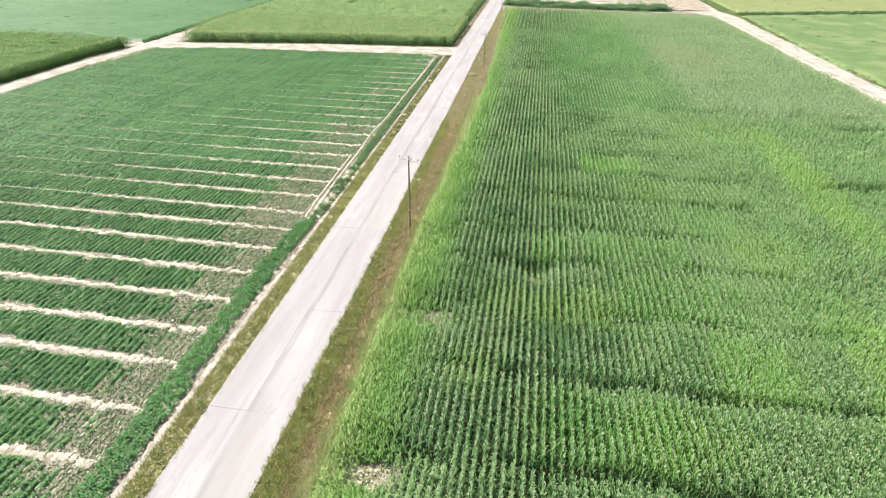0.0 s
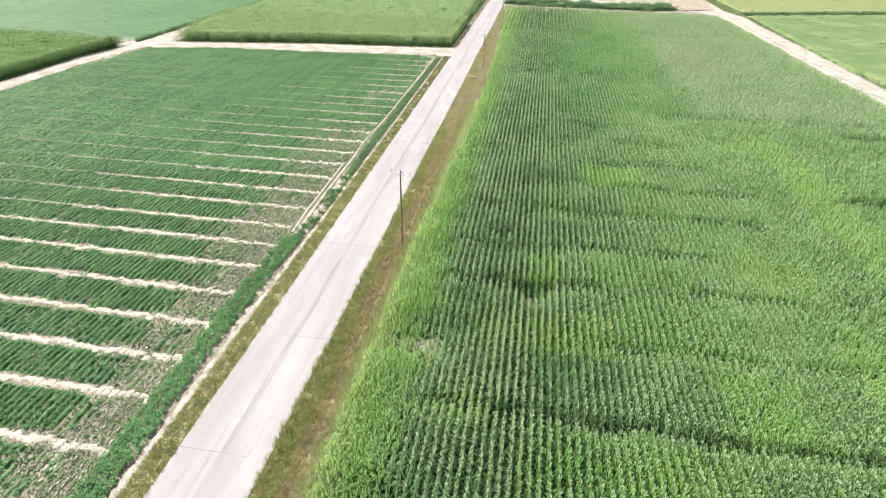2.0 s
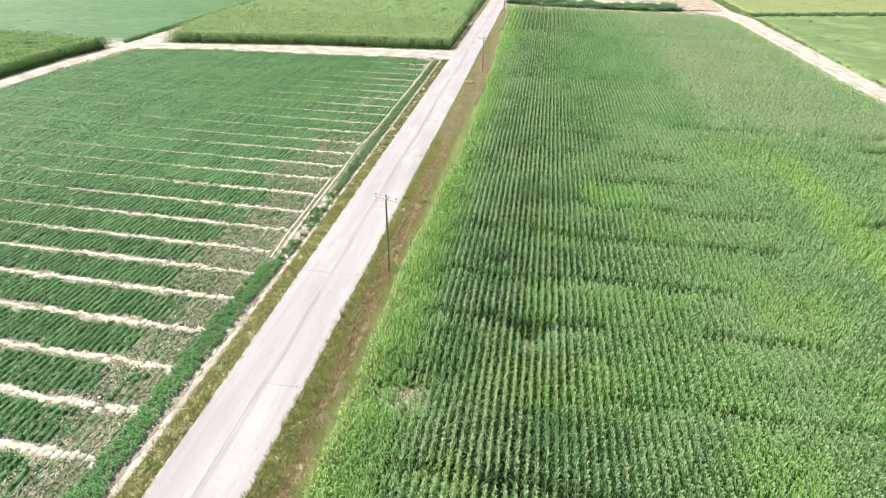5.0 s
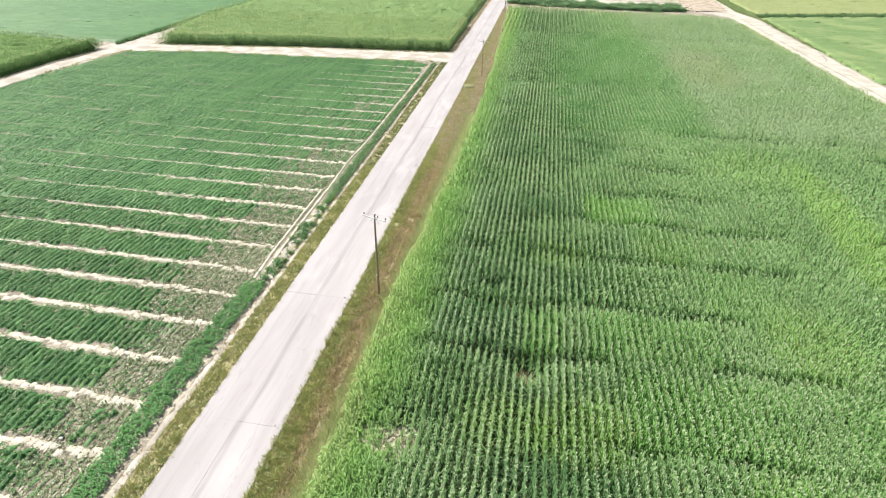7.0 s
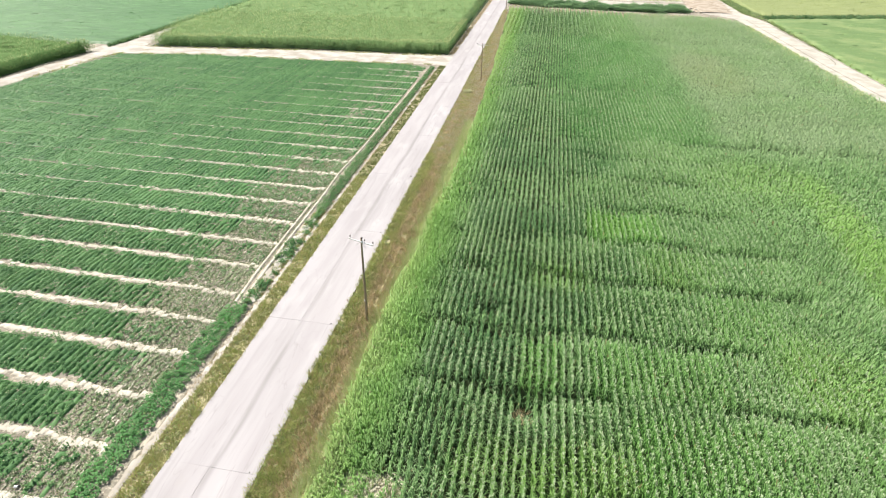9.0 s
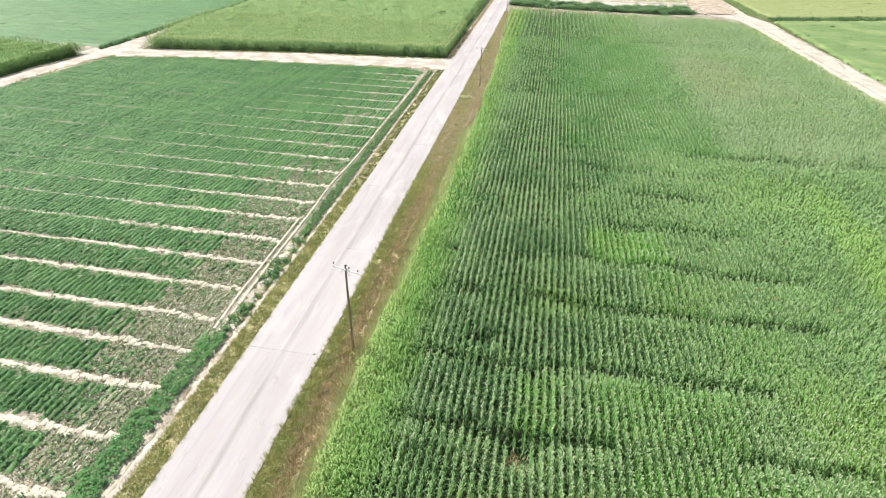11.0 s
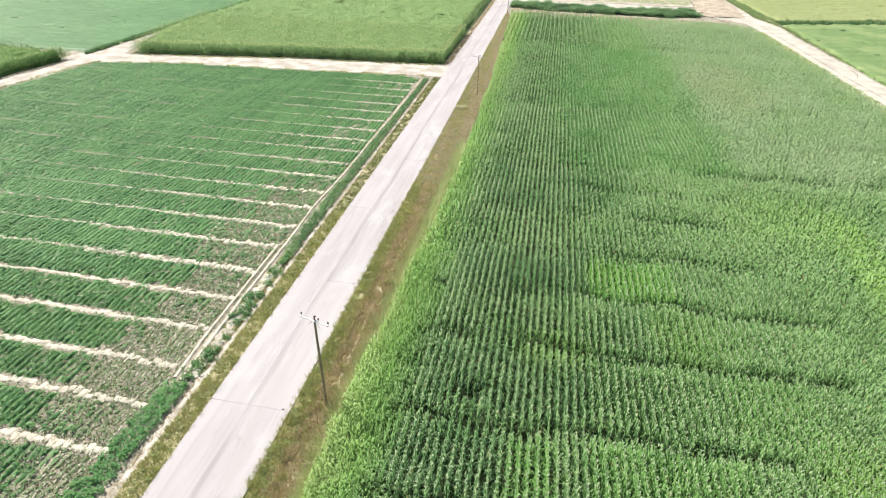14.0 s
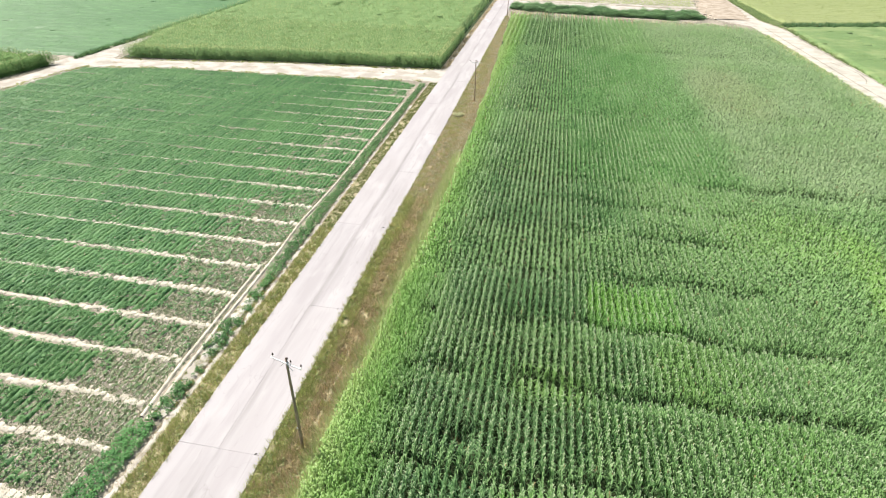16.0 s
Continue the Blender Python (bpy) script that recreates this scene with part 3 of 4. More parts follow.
def corn_block(places, leaves, length, width, label, tassel_size, tassel_rays, tassel_material, seed, tassel_label, greener=20):
    """A stretch of maize with tassels on the riper plants, which also imitate leaf sheen."""
    p = places
    loose = np.clip((p[:, 0] - 38) / 7, 0, 1) + np.clip((6.0 - p[:, 0]) / 2, 0, 1)
    p = p + rng.normal(0, 1, p.shape) * (0.16 * np.clip(loose, 0, 1))[:, None]
    h = corn_height(p)
    ob = stuff("corn_crop", corn_plants(p, h, leaves, length, width, width < 0.1), CORN, label, "corn")
    ripe = smooth_noise(p, 12.0, seed) + 0.3 * np.clip((p[:, 0] - greener) / 20, -1, 1) + rng.normal(0, 0.12, len(p)) > 0.12
    ripe &= (p[:, 0] > 6.5) & (h > 1.2) & (rng.random(len(p)) > 0.6 * np.clip((p[:, 0] - 36) / 5, 0, 1))
    t = new("tassel", mesh_of("tassel", *tassels(p[ripe], h[ripe], tassel_size, tassel_rays), tassel_material))
    t.parent = ob
    tagged(t, tassel_label)


corn_block(np.concatenate([corn_places([(1, 8), (5.6, 8), (5.2, 72), (1, 72)], 0.3, 0.12, 0.4, 28, True)]), 8, 0.4, 0.034,
           "young bright green maize at the edge of the field", 0.2, 1, TASSEL_SHEEN, 30, "pale green maize tassels doubling as leaf sheen")
corn_block(corn_places(NEAR, 0.62, 0.20, 0.05, 21), 9, 0.56, 0.074,
           "green maize plants standing in close rows", 0.36, 4, TASSEL_SHEEN, 31, "pale green maize tassels doubling as leaf sheen")
corn_block(corn_places(NEXT, 0.62, 0.22, 0.05, 29), 8, 0.58, 0.09,
           "green maize plants in close rows, some tasselled", 0.36, 3, TASSEL_SHEEN, 32, "pale green maize tassels doubling as leaf sheen")
corn_block(corn_places(MIDDLE, 0.62, 0.27, 0.05, 22), 5, 0.52, 0.145, "green maize plants in rows further on", 0.34, 3, TASSEL_SHEEN, 33, "pale green maize tassels doubling as leaf sheen", 30)
corn_block(corn_places(BEHIND, 0.62, 0.3, 0.05, 40), 5, 0.56, 0.11, "green maize plants in close rows", 0.3, 2, TASSEL_SHEEN, 34, "pale green maize tassels doubling as leaf sheen")
p = np.concatenate([corn_places([(-3, 122), (90, 122), (90, 176), (-3, 176)], 0.62, 0.46, 0.06, 23),
                    corn_places([(40.9, 176), (90, 176), (90, 240), (36.5, 240)], 0.7, 0.55, 0.3, 24),
                    ])
h = corn_height(p)
corn = stuff("corn_crop", corn_plants(p, h, 4, 0.48, 0.21), CORN, "maize plants in rows at the far end of the field", "corn")
ripe = smooth_noise(p, 15.0, 35) + 0.35 * np.clip((p[:, 0] - 35) / 12, -1, 1) + rng.normal(0, 0.12, len(p)) > 0.2
part_t = new("tassel", mesh_of("tassel", *tassels(p[ripe], h[ripe], 0.36, 2), TASSEL_SHEEN))
part_t.parent = corn
tagged(part_t, "straw-coloured maize tassels doubling as leaf sheen")

# Seed maize at the far corner: tall tasselled rows beside cut-back ones.
p = corn_places([(-3, 176), (40.9, 176), (36.5, 240), (-3, 240)], 1.25, 0.28, 0.04, 25)
h = corn_height(p) + 0.2
corn = stuff("corn_crop", corn_plants(p, h, 5, 0.42, 0.17), CORN, "tall seed maize rows at the field corner", "corn")
ripe = rng.random(len(p)) < 0.6
part_t = new("tassel", mesh_of("tassel", *tassels(p[ripe], h[ripe], 0.34, 2), TASSEL_SHEEN))
part_t.parent = corn
tagged(part_t, "pale maize tassels")
p = corn_places([(-3 + 0.62, 176), (40.9, 176), (36.5, 240), (-3 + 0.62, 240)], 1.25, 0.45, 0.04, 39)
stuff("corn_crop", corn_plants(p, corn_height(p) * 0.68, 4, 0.42, 0.19), CORN, "low cut-back maize rows at the field corner", "corn")

p = np.concatenate([corn_places(ASIDE, 1.1, 1.0, 0.2, 26), corn_places([(42, -20), (46, -20), (46, 8), (42, 8)], 0.62, 0.5, 0.1, 27)])
stuff("corn_crop", corn_plants(p, corn_height(p), 5, 0.8, 0.25), CORN, "green maize plants filling the side of the field", "corn")


p = np.concatenate([scattered([(x - rx, y - ry), (x + rx, y - ry), (x + rx, y + ry), (x - rx, y + ry)], 18) for x, y, rx, ry in CORN_BARE[:2]])
stuff("corn_stubble", joined([tufts(p, np.full(len(p), 0.45), 4, 0.07), bushes(p, 0.25, np.full(len(p), 0.22), 5, 0.2)]), PALE_STRAW, "dead broken maize stalks on a bare spot", "stubble")
p = np.concatenate([scattered([(x - rx, y - ry), (x + rx, y - ry), (x + rx, y + ry), (x - rx, y + ry)], 16) for x, y, rx, ry in CORN_BARE[2:]])
stuff("corn_stubble", tufts(p, np.full(len(p), 0.4), 5, 0.06), DRY, "withered brown maize on a small failed spot", "stubble")


# ---- low crop across the road ----
BUNDS = [(15.0, 70), (19.7, 75), (24.6, 75), (28.9, 75), (33.5, 70), (38.2, 66), (43.0, 62), (47.4, 57), (51.7, 56), (56.4, 52), (61.0, 48), (65.8, 46), (70.6, 42),
         (75.2, 40), (80.0, 38), (84.4, 36), (89.2, 34), (94.0, 34), (98.8, 30), (103.5, 30), (108.3, 30), (113.0, 28), (117.8, 28), (122.5, 26), (127.3, 26), (132.0, 24), (136.8, 24), (10.3, 60)]
CROP_FIELD = [(-13.5, -20), (-13.6, 50), (-14.0, 60), (-14.1, 68), (-13.6, 76), (-13.6, 140.5), (-18, 142.3), (-44, 140.8), (-71, 140), (-89.5, 136.4), (-91.5, 122), (-93, 112), (-92.5, -20)]


def bund_line(y, x):
    return y - 0.012 * (x + 13.4)


def bund_half(y):
    return 0.43 - 0.18 * min(max((y - 30) / 70, 0), 1)


def crop_places(zone, step, row=0.6, jitter=0.10):
    p = planted(zone, row, step, jitter)
    p = p[inside(p, CROP_FIELD)]
    keep = np.ones(len(p), bool)
    for y, reach in BUNDS:
        # The bund shows bare near the road and is grown over further in.
        bare = np.clip((p[:, 0] + reach) / 24, 0, 1) * bund_half(y) * (0.35 + 1.1 * smooth_noise(p, 4.5, int(y) + 7)) * 1.0 + (0.19 if y < 62 else 0.12) + 0.22 * (smooth_noise(p, 6.0, int(y)) - 0.5)
        keep &= np.abs(p[:, 1] - bund_line(y, p[:, 0])) > bare
    return p[keep]


def thinness(p):
    """How sparse the crop stands: most so near the road end of the rows and in blots along them."""
    edge = np.clip((p[:, 0] + 20.5 + 0.09 * np.clip(p[:, 1] - 20, 0, 60)) / 6, 0, 1) * np.clip((104 - p[:, 1]) / 30, 0.28, 1)
    streak = 0.65 * smooth_noise(p * np.array([1.0, 0.22]), 5.0, 41) + 0.35 * smooth_noise(p * np.array([1.0, 0.07]), 1.9, 47)
    blot = smooth_noise(p, 17.0, 42)
    inner = 0.3 * np.clip((p[:, 0] + 60) / 30, 0, 1) * np.clip((blot - 0.45) * 3, 0, 1)
    return np.clip(edge * (0.2 + 1.1 * streak) + inner * streak, 0, 1)


NEAR_CROP = [(-22, 8), (-13, 8), (-12, 78), (-83.8, 78)]
FAR_CROP_ZONE = [(-94, 44), (-12, 44), (-12, 145), (-94, 145)]
p = crop_places(NEAR_CROP, 0.21)
p = p[p[:, 1] + rng.normal(0, 6, len(p)) < 62]
thin = thinness(p)
gone = rng.random(len(p)) < thin * 0.25
p, thin = p[~gone], thin[~gone]
full = thin + rng.normal(0, 0.2, len(p)) < 0.47
size = 1.0 - 0.35 * thin + 0.15 * (smooth_noise(p, 8.0, 43) - 0.5)
stuff("low_crop", bushes(p[full], 0.25 * size[full], 0.47 * size[full], 13, 0.135, 0.85), CROP, "low leafy green crop in straight rows", "crop")
q, qs = p[~full], size[~full]
q = np.concatenate([q, q + np.array([0, 0.1]) + rng.normal(0, 0.03, q.shape)])
qs = np.tile(qs, 2) * rng.uniform(0.6, 1.2, len(q))
stuff("low_crop", bushes(q, 0.19 * qs, 0.19 * qs, 8, 0.105), CROP_THIN, "sparse half-dry low crop on bare soil", "crop")
# Pale dry soil showing along the furrows of the sparse rows.
p = planted([(-48.3, 10), (-13.3, 10), (-13.0, 100), (-40, 100)], 0.6, 0.33, 0.16)
p = p[inside(p, CROP_FIELD)]
p = p[rng.random(len(p)) < 1.25 * thinness(p) * smooth_noise(p * np.array([1.0, 0.25]), 3.2, 48) + 0.35 * (p[:, 0] > -15.2)]
n = len(p)
stuff("furrow_soil", leaflets(np.c_[p, np.full(n, 0.035)], rng.normal(np.pi / 2, 0.04, n), rng.uniform(0.2, 0.75, n), rng.uniform(0.02, 0.05, n), np.full(n, 0.03), rng.uniform(0.05, 0.15, n)), BUND,
      "pale dry soil ridges along the sparse rows", "soil")
# Straw and seedlings on the bare ground between the sparse rows.
p = scattered([(-42, 10), (-13.4, 10), (-13.0, 100), (-34, 100)], 60)
p = p[rng.random(len(p)) < thinness(p) * 1.1]
litter = rng.random(len(p)) < 0.36
stuff("stubble", tufts(p[litter], np.full(litter.sum(), 0.10), 4, 0.075), PALE_STRAW, "dry straw bits on bare soil", "stubble")
stuff("seedlings", tufts(p[~litter], np.full((~litter).sum(), 0.13), 4, 0.06), CROP_THIN, "small dull green seedlings on bare soil", "seedlings")
p = crop_places(FAR_CROP_ZONE, 0.4, 0.6, 0.18)
p = p[p[:, 1] + rng.normal(0, 6, len(p)) >= 62]
thin = thinness(p)
gone = rng.random(len(p)) < thin * 0.5
p, thin = p[~gone], thin[~gone]
size = 1.05 - 0.35 * thin
stuff("low_crop", bushes(p, 0.37 * size, 0.40 * size * rng.uniform(0.8, 1.15, len(p)), 7, 0.215, 1.1), CROP_HAZED, "low leafy green crop in rows up to the track", "crop")


def crop_rows():
    """The closed foliage of each crop row: a low uneven hump, open where a bund crosses or the crop is thin."""
    xs, ys = np.arange(-94, -12.4, 0.6), np.arange(8, 145, 0.45)
    gx, gy = np.meshgrid(xs, ys, indexing="ij")
    p = np.stack([gx.ravel(), gy.ravel()], 1)
    thin = thinness(p)
    keep = inside(p, CROP_FIELD) & (p[:, 0] > -26 - (p[:, 1] - 8) * 0.9) & (thin + np.random.default_rng(46).normal(0, 0.16, len(p)) < 0.42)
    for y, reach in BUNDS:
        bare = np.clip((p[:, 0] + reach) / 24, 0, 1) * bund_half(y) * (0.35 + 1.1 * smooth_noise(p, 4.5, int(y) + 7)) + 0.26
        keep &= np.abs(p[:, 1] - bund_line(y, p[:, 0])) > bare
    g = np.random.default_rng(44)
    keep &= g.random(len(p)) > 0.05
    size = (1 - 0.9 * thin) * (0.8 + 0.4 * smooth_noise(p, 3.0, 45)) * g.uniform(0.75, 1.15, len(p))
    far = np.clip((p[:, 1] - 0.25 * p[:, 0] - 55) / 40, 0, 1)
    h = np.where(keep, (0.25 - 0.05 * far) * size, -0.05)
    w = (0.28 + 0.04 * far) * (0.55 + 0.45 * size) * g.uniform(0.75, 1.2, len(p))
    rows = []
    for u, f in ((-1.0, 0.05), (-0.5, 0.9), (0.5, 0.9), (1.0, 0.05)):
        rows.append(np.stack([p[:, 0] + u * w + g.normal(0, 0.02, len(p)), p[:, 1] + g.normal(0, 0.04, len(p)), h * f + g.normal(0, 0.03, len(p))], 1))
    v = np.stack(rows, 1).reshape(-1, 3)
    n, m = len(xs), len(ys)
    i, j = np.meshgrid(np.arange(n), np.arange(m - 1), indexing="ij")
    q = (i * m + j).ravel()
    q = q[keep[q] | keep[q + 1]]
    tris = []
    for c in range(3):
        a, b, d, e = q * 4 + c, q * 4 + c + 1, (q + 1) * 4 + c, (q + 1) * 4 + c + 1
        tris += [np.stack([a, b, e], 1), np.stack([a, e, d], 1)]
    t = np.concatenate(tris)
    used, t = np.unique(t, return_inverse=True)
    return v[used], t.reshape(-1, 3)


humps = stuff("low_crop", crop_rows(), CROP_ROW, "closed green foliage of low crop rows", "crop")
humps.data.polygons.foreach_set("use_smooth", np.ones(len(humps.data.polygons), bool))
p = planted([(-94, -20), (-13, -20), (-13, 8), (-22, 8), (-84, 78), (-94, 78)], 0.6, 1.0)
stuff("low_crop", bushes(p[inside(p, CROP_FIELD)], 0.42, 0.48, 5, 0.45), CROP, "low leafy green crop at the side of the field", "crop")

dirt("sandy_patch", [(-12.4, 50.5), (-12.5, 56), (-12.6, 60), (-12.3, 67.5)], [(-11.5, 50.5), (-11.6, 60), (-11.6, 67.5)], 0.035, 40, "pale loose sand beside the ditch", DIRT, 0.15, "bare ground", 12)
verge([(-12.5, 50.5), (-12.7, 60), (-12.4, 70), (-11.1, 70), (-11.1, 50.5)], 90, 0.14, 4, 0.05, WEED, "verge_grass", "low weeds on the loose sand", 0.4, 1.6, 66)
# A dense green strip along the field's end, beside the sandy path.
p = planted([(-13.3, -20), (-11.4, -20), (-11.4, 18), (-11.9, 28), (-11.6, 49.8), (-13.0, 50.2), (-13.6, 47), (-13.8, 40)], 0.35, 0.3, 0.25)
p = p[rng.random(len(p)) < 0.95]
stuff("crop_strip", bushes(p, 0.31, 0.5, 28, 0.125), CROP_LUSH, "dense bright green plants along the field edge", "crop")
p = planted([(-12.6, 70), (-11.2, 67), (-11.2, 141), (-12.4, 141), (-12.6, 95)], 0.4, 0.33, 0.25)
stuff("crop_strip", bushes(p, 0.34, 0.5, 12, 0.2), CROP, "dense green plants along the field edge", "crop")

# ---- bunds and ditch ----
def ridge(line, half, height, step, notch=0.0, seed=1, taper=0.0):
    """A low ridge of soil along a line of the plan, cut by a furrow at every crop row."""
    g = np.random.default_rng(seed)
    line = np.array(line, float)
    d = np.r_[0, np.cumsum(np.hypot(*np.diff(line, axis=0).T))]
    s = np.arange(0, d[-1], step)
    c = np.stack([np.interp(s, d, line[:, 0]), np.interp(s, d, line[:, 1])], 1)
    t = np.gradient(c, axis=0)
    t /= np.linalg.norm(t, axis=1)[:, None]
    nrm = np.stack([-t[:, 1], t[:, 0]], 1)
    u = np.array([-1.0, -0.82, 0.0, 0.82, 1.0]) if notch else np.array([-1.0, -0.6, 0.0, 0.6, 1.0])
    prof = np.array([-0.3, 0.8, 1.0, 0.8, -0.3]) if notch else np.array([-0.3, 0.62, 1.0, 0.62, -0.3])
    cut = 1 - notch * (np.abs((s / 0.6) % 1 - 0.5) > 0.40)
    w = half * (1 + g.normal(0, 0.08 if notch else 0.13, len(s))) * np.clip(1 - taper * s / d[-1], 0.2, 1)
    if notch:
        # Each furrow leaves its own tongue of soil, a little longer or shorter than the next.
        cell = (s / 0.6).astype(int)
        w = w * g.uniform(0.7, 1.35, cell.max() + 1)[cell] * (1 - 0.22 * (np.abs((s / 0.6) % 1 - 0.5) > 0.42))
        c = c + nrm * (g.normal(0, 0.17, cell.max() + 1)[cell] * half / 0.45)[:, None]
    hgt = height * cut * (1 + g.normal(0, 0.18, len(s)))
    pts = c[:, None] + nrm[:, None] * (u[None, :] * w[:, None])[..., None]
    v = np.concatenate([pts, (prof[None, :] * hgt[:, None])[..., None]], 2).reshape(-1, 3)
    i, j = np.meshgrid(np.arange(len(s) - 1), np.arange(4), indexing="ij")
    q = (i * 5 + j).ravel()
    tr = np.concatenate([np.stack([q, q + 6, q + 1], 1), np.stack([q, q + 5, q + 6], 1)])
    nz = np.cross(v[tr[0, 1]] - v[tr[0, 0]], v[tr[0, 2]] - v[tr[0, 0]])[2]
    return v, tr if nz > 0 else tr[:, ::-1]


for n, (y, reach) in enumerate(BUNDS):
    start = -13.5 if y < 50 or y > 70 else -13.7
    reach = min(reach * 1.35, 80)
    line = [(start, bund_line(y, start)), (-reach, bund_line(y, -reach))]
    tagged(new("soil_bund", mesh_of("soil_bund", *ridge(line, bund_half(y) + (0.12 if y > 62 else -0.03 if y > 40 else -0.07), 0.10 if y > 62 else 0.07, 0.10, 1.5 if y > 62 else 0.9, n + 60, 0.85), BUND)),
           "low pale soil bund across the crop rows", "bund", "irrigation bunds")
for line, seed in (([(-13.15, 50.4), (-13.3, 53), (-13.5, 56), (-13.6, 61.6), (-13.7, 67), (-13.75, 71)], 90),
                   ([(-12.55, 50.2), (-12.65, 53), (-12.75, 56), (-12.95, 61.7), (-13.0, 68), (-13.1, 74), (-13.4, 80), (-13.2, 85), (-12.95, 90), (-12.9, 104)], 91)):
    tagged(new("ditch_bank", mesh_of("ditch_bank", *ridge(line, 0.2, 0.14, 0.25, 0, seed), BUND)), "pale bank of a small irrigation ditch", "ditch bank", "ditch banks")
line = [(-12.9, 106), (-12.85, 112), (-12.8, 118.5), (-12.7, 128)]
tagged(new("ditch_bank", mesh_of("ditch_bank", *ridge(line, 0.17, 0.10, 0.3, 0.0, 97), BUND)), "pale earth bank at the end of the rows", "ditch bank", "ditch banks")


for line, half in (([(-17.7, 63.9), (-17.72, 71)], 0.08), ([(-17.9, 76.0), (-17.3, 82.8)], 0.08), ([(-16.25, 79.5), (-16.0, 82.4)], 0.07), ([(-20.15, 62.6), (-20.0, 65.2)], 0.12), ([(-22.6, 71.3), (-22.75, 74.3)], 0.2)):
    tagged(new("furrow_ridge", mesh_of("furrow_ridge", *ridge(line, half, 0.06, 0.15, 0, int(100 - line[0][0])), BUND)), "pale dry soil ridge between sparse crop rows", "soil ridge", "furrow ridges")


# ---- verges ----
line = [(0.25, -20), (0.3, 16), (0.05, 30), (0.2, 45), (-0.05, 60), (0.4, 90)]
tagged(new("verge_bank", mesh_of("verge_bank", *ridge(line, 0.34, 0.15, 0.4, 0, 98), LITTER)), "low straw-covered bank of a dry roadside ditch", "ditch bank", "ditch banks")
line = [(0.95, -20), (1.0, 16), (0.8, 30), (0.95, 45), (0.8, 60), (1.2, 90)]
tagged(new("verge_bank", mesh_of("verge_bank", *ridge(line, 0.13, 0.09, 0.3, 0, 99), LITTER)), "low crumbly soil bank at the foot of the corn", "ditch bank", "ditch banks")
verge([(-10.8, -30), (-9.02, -30), (-9.02, 80), (-10.65, 80)], 120, 0.24, 4, 0.045, WEED, "verge_grass", "olive green roadside weeds and grass", -0.2, 2.5, 71)
verge([(-11.3, -30), (-10.2, -30), (-10.2, 140), (-11.3, 140)], 60, 0.14, 4, 0.04, DRY, "dry_grass", "straw-coloured grass over the sandy path", 0.45, 2.0, 70)
p = scattered([(-10.4, 4), (-9.2, 4), (-9.2, 110), (-10.4, 110)], 4.5)
p = p[smooth_noise(p, 3.5, 62) > 0.3]
stuff("verge_weeds", bushes(p, 0.2, 0.28, 12, 0.11), OLIVE, "low olive weeds among verge grass", "weeds")
p = scattered([(-2.4, 4), (-0.8, 4), (-0.6, 90), (-2.4, 90)], 3.5)
p = p[smooth_noise(p, 4.0, 63) > 0.38]
stuff("verge_weeds", bushes(p, 0.22, 0.36, 12, 0.12), OLIVE, "low olive weeds beside the concrete", "weeds")
verge([(-10.6, 80), (-9.0, 80), (-9.0, 143), (-10.6, 143)], 60, 0.22, 4, 0.06, OLIVE, "verge_grass", "olive green roadside weeds further on", 0.15, 2.5, 72)
verge([(-2.6, -30), (-0.6, -30), (-0.6, 28), (-1.1, 48), (-0.9, 90), (-2.6, 90)], 130, 0.36, 4, 0.045, WEED, "verge_grass", "olive roadside grass beside the concrete", 0.0, 3.0, 73)
verge([(-0.9, -30), (0.9, -30), (0.9, 60), (1.2, 90), (-0.8, 90)], 80, 0.32, 4, 0.05, WEED, "verge_grass", "clumps of olive grass among dead grass", 0.5, 3.2, 68)
verge([(-2.2, -30), (-0.8, -30), (-0.8, 60), (-0.4, 90), (-2.2, 90)], 70, 0.3, 4, 0.045, DRY, "dry_grass", "clumps of dead grass among olive weeds", 0.74, 2.6, 67)
verge([(-0.8, -30), (1.3, -30), (1.3, 60), (2.2, 90), (-1.0, 90), (-1.4, 48), (-0.8, 28)], 95, 0.40, 4, 0.05, DRY, "dry_grass", "dead brown grass along the corn", 0.0, 3.5, 74)
verge([(0.8, -30), (2.5, -30), (2.5, 30), (2.4, 54), (2.7, 66), (3.0, 104), (1.5, 104), (1.1, 60), (0.7, 30)], 60, 1.25, 4, 0.05, FRINGE, "edge_grass", "tall pale green grass along the corn edge", 0.22, 2.2, 69)
verge([(-2.6, 90), (0.6, 90), (0.2, 170), (-1.5, 228), (-2.6, 228)], 40, 0.26, 4, 0.08, WEED, "verge_grass", "olive roadside grass further on", 0.38, 4.0, 75)
verge([(-2.3, 90), (2.5, 90), (2.0, 140), (0.2, 192), (-1.2, 228), (-2.3, 228)], 40, 0.26, 4, 0.08, DRY, "dry_grass", "dead brown grass further on", -0.3, 4.0, 76)
verge([(-2.3, 84), (2.3, 84), (2.5, 90), (2.0, 140), (0.2, 192), (-1.2, 228), (-2.3, 228)], 38, 0.24, 4, 0.09, PALE_STRAW, "dry_grass", "bleached straw on the verge further on", 0.25, 5.0, 96)
verge([(-88, 141.5), (-71, 144), (-44, 146.3), (-18, 148), (-12, 149), (-12, 150), (-18, 149), (-44, 147.2), (-71, 144.9), (-88, 142.4)], 9, 0.14, 4, 0.12, DRY, "dry_grass", "dry grass between the wheel tracks", 0.5, 6.0, 97)
verge([(-10.5, 153), (-9.0, 157), (-9.0, 300), (-10.2, 300)], 5, 0.35, 4, 0.16, DRY, "dry_grass", "dead grass beside the far corn", 0.3, 4.0, 77)
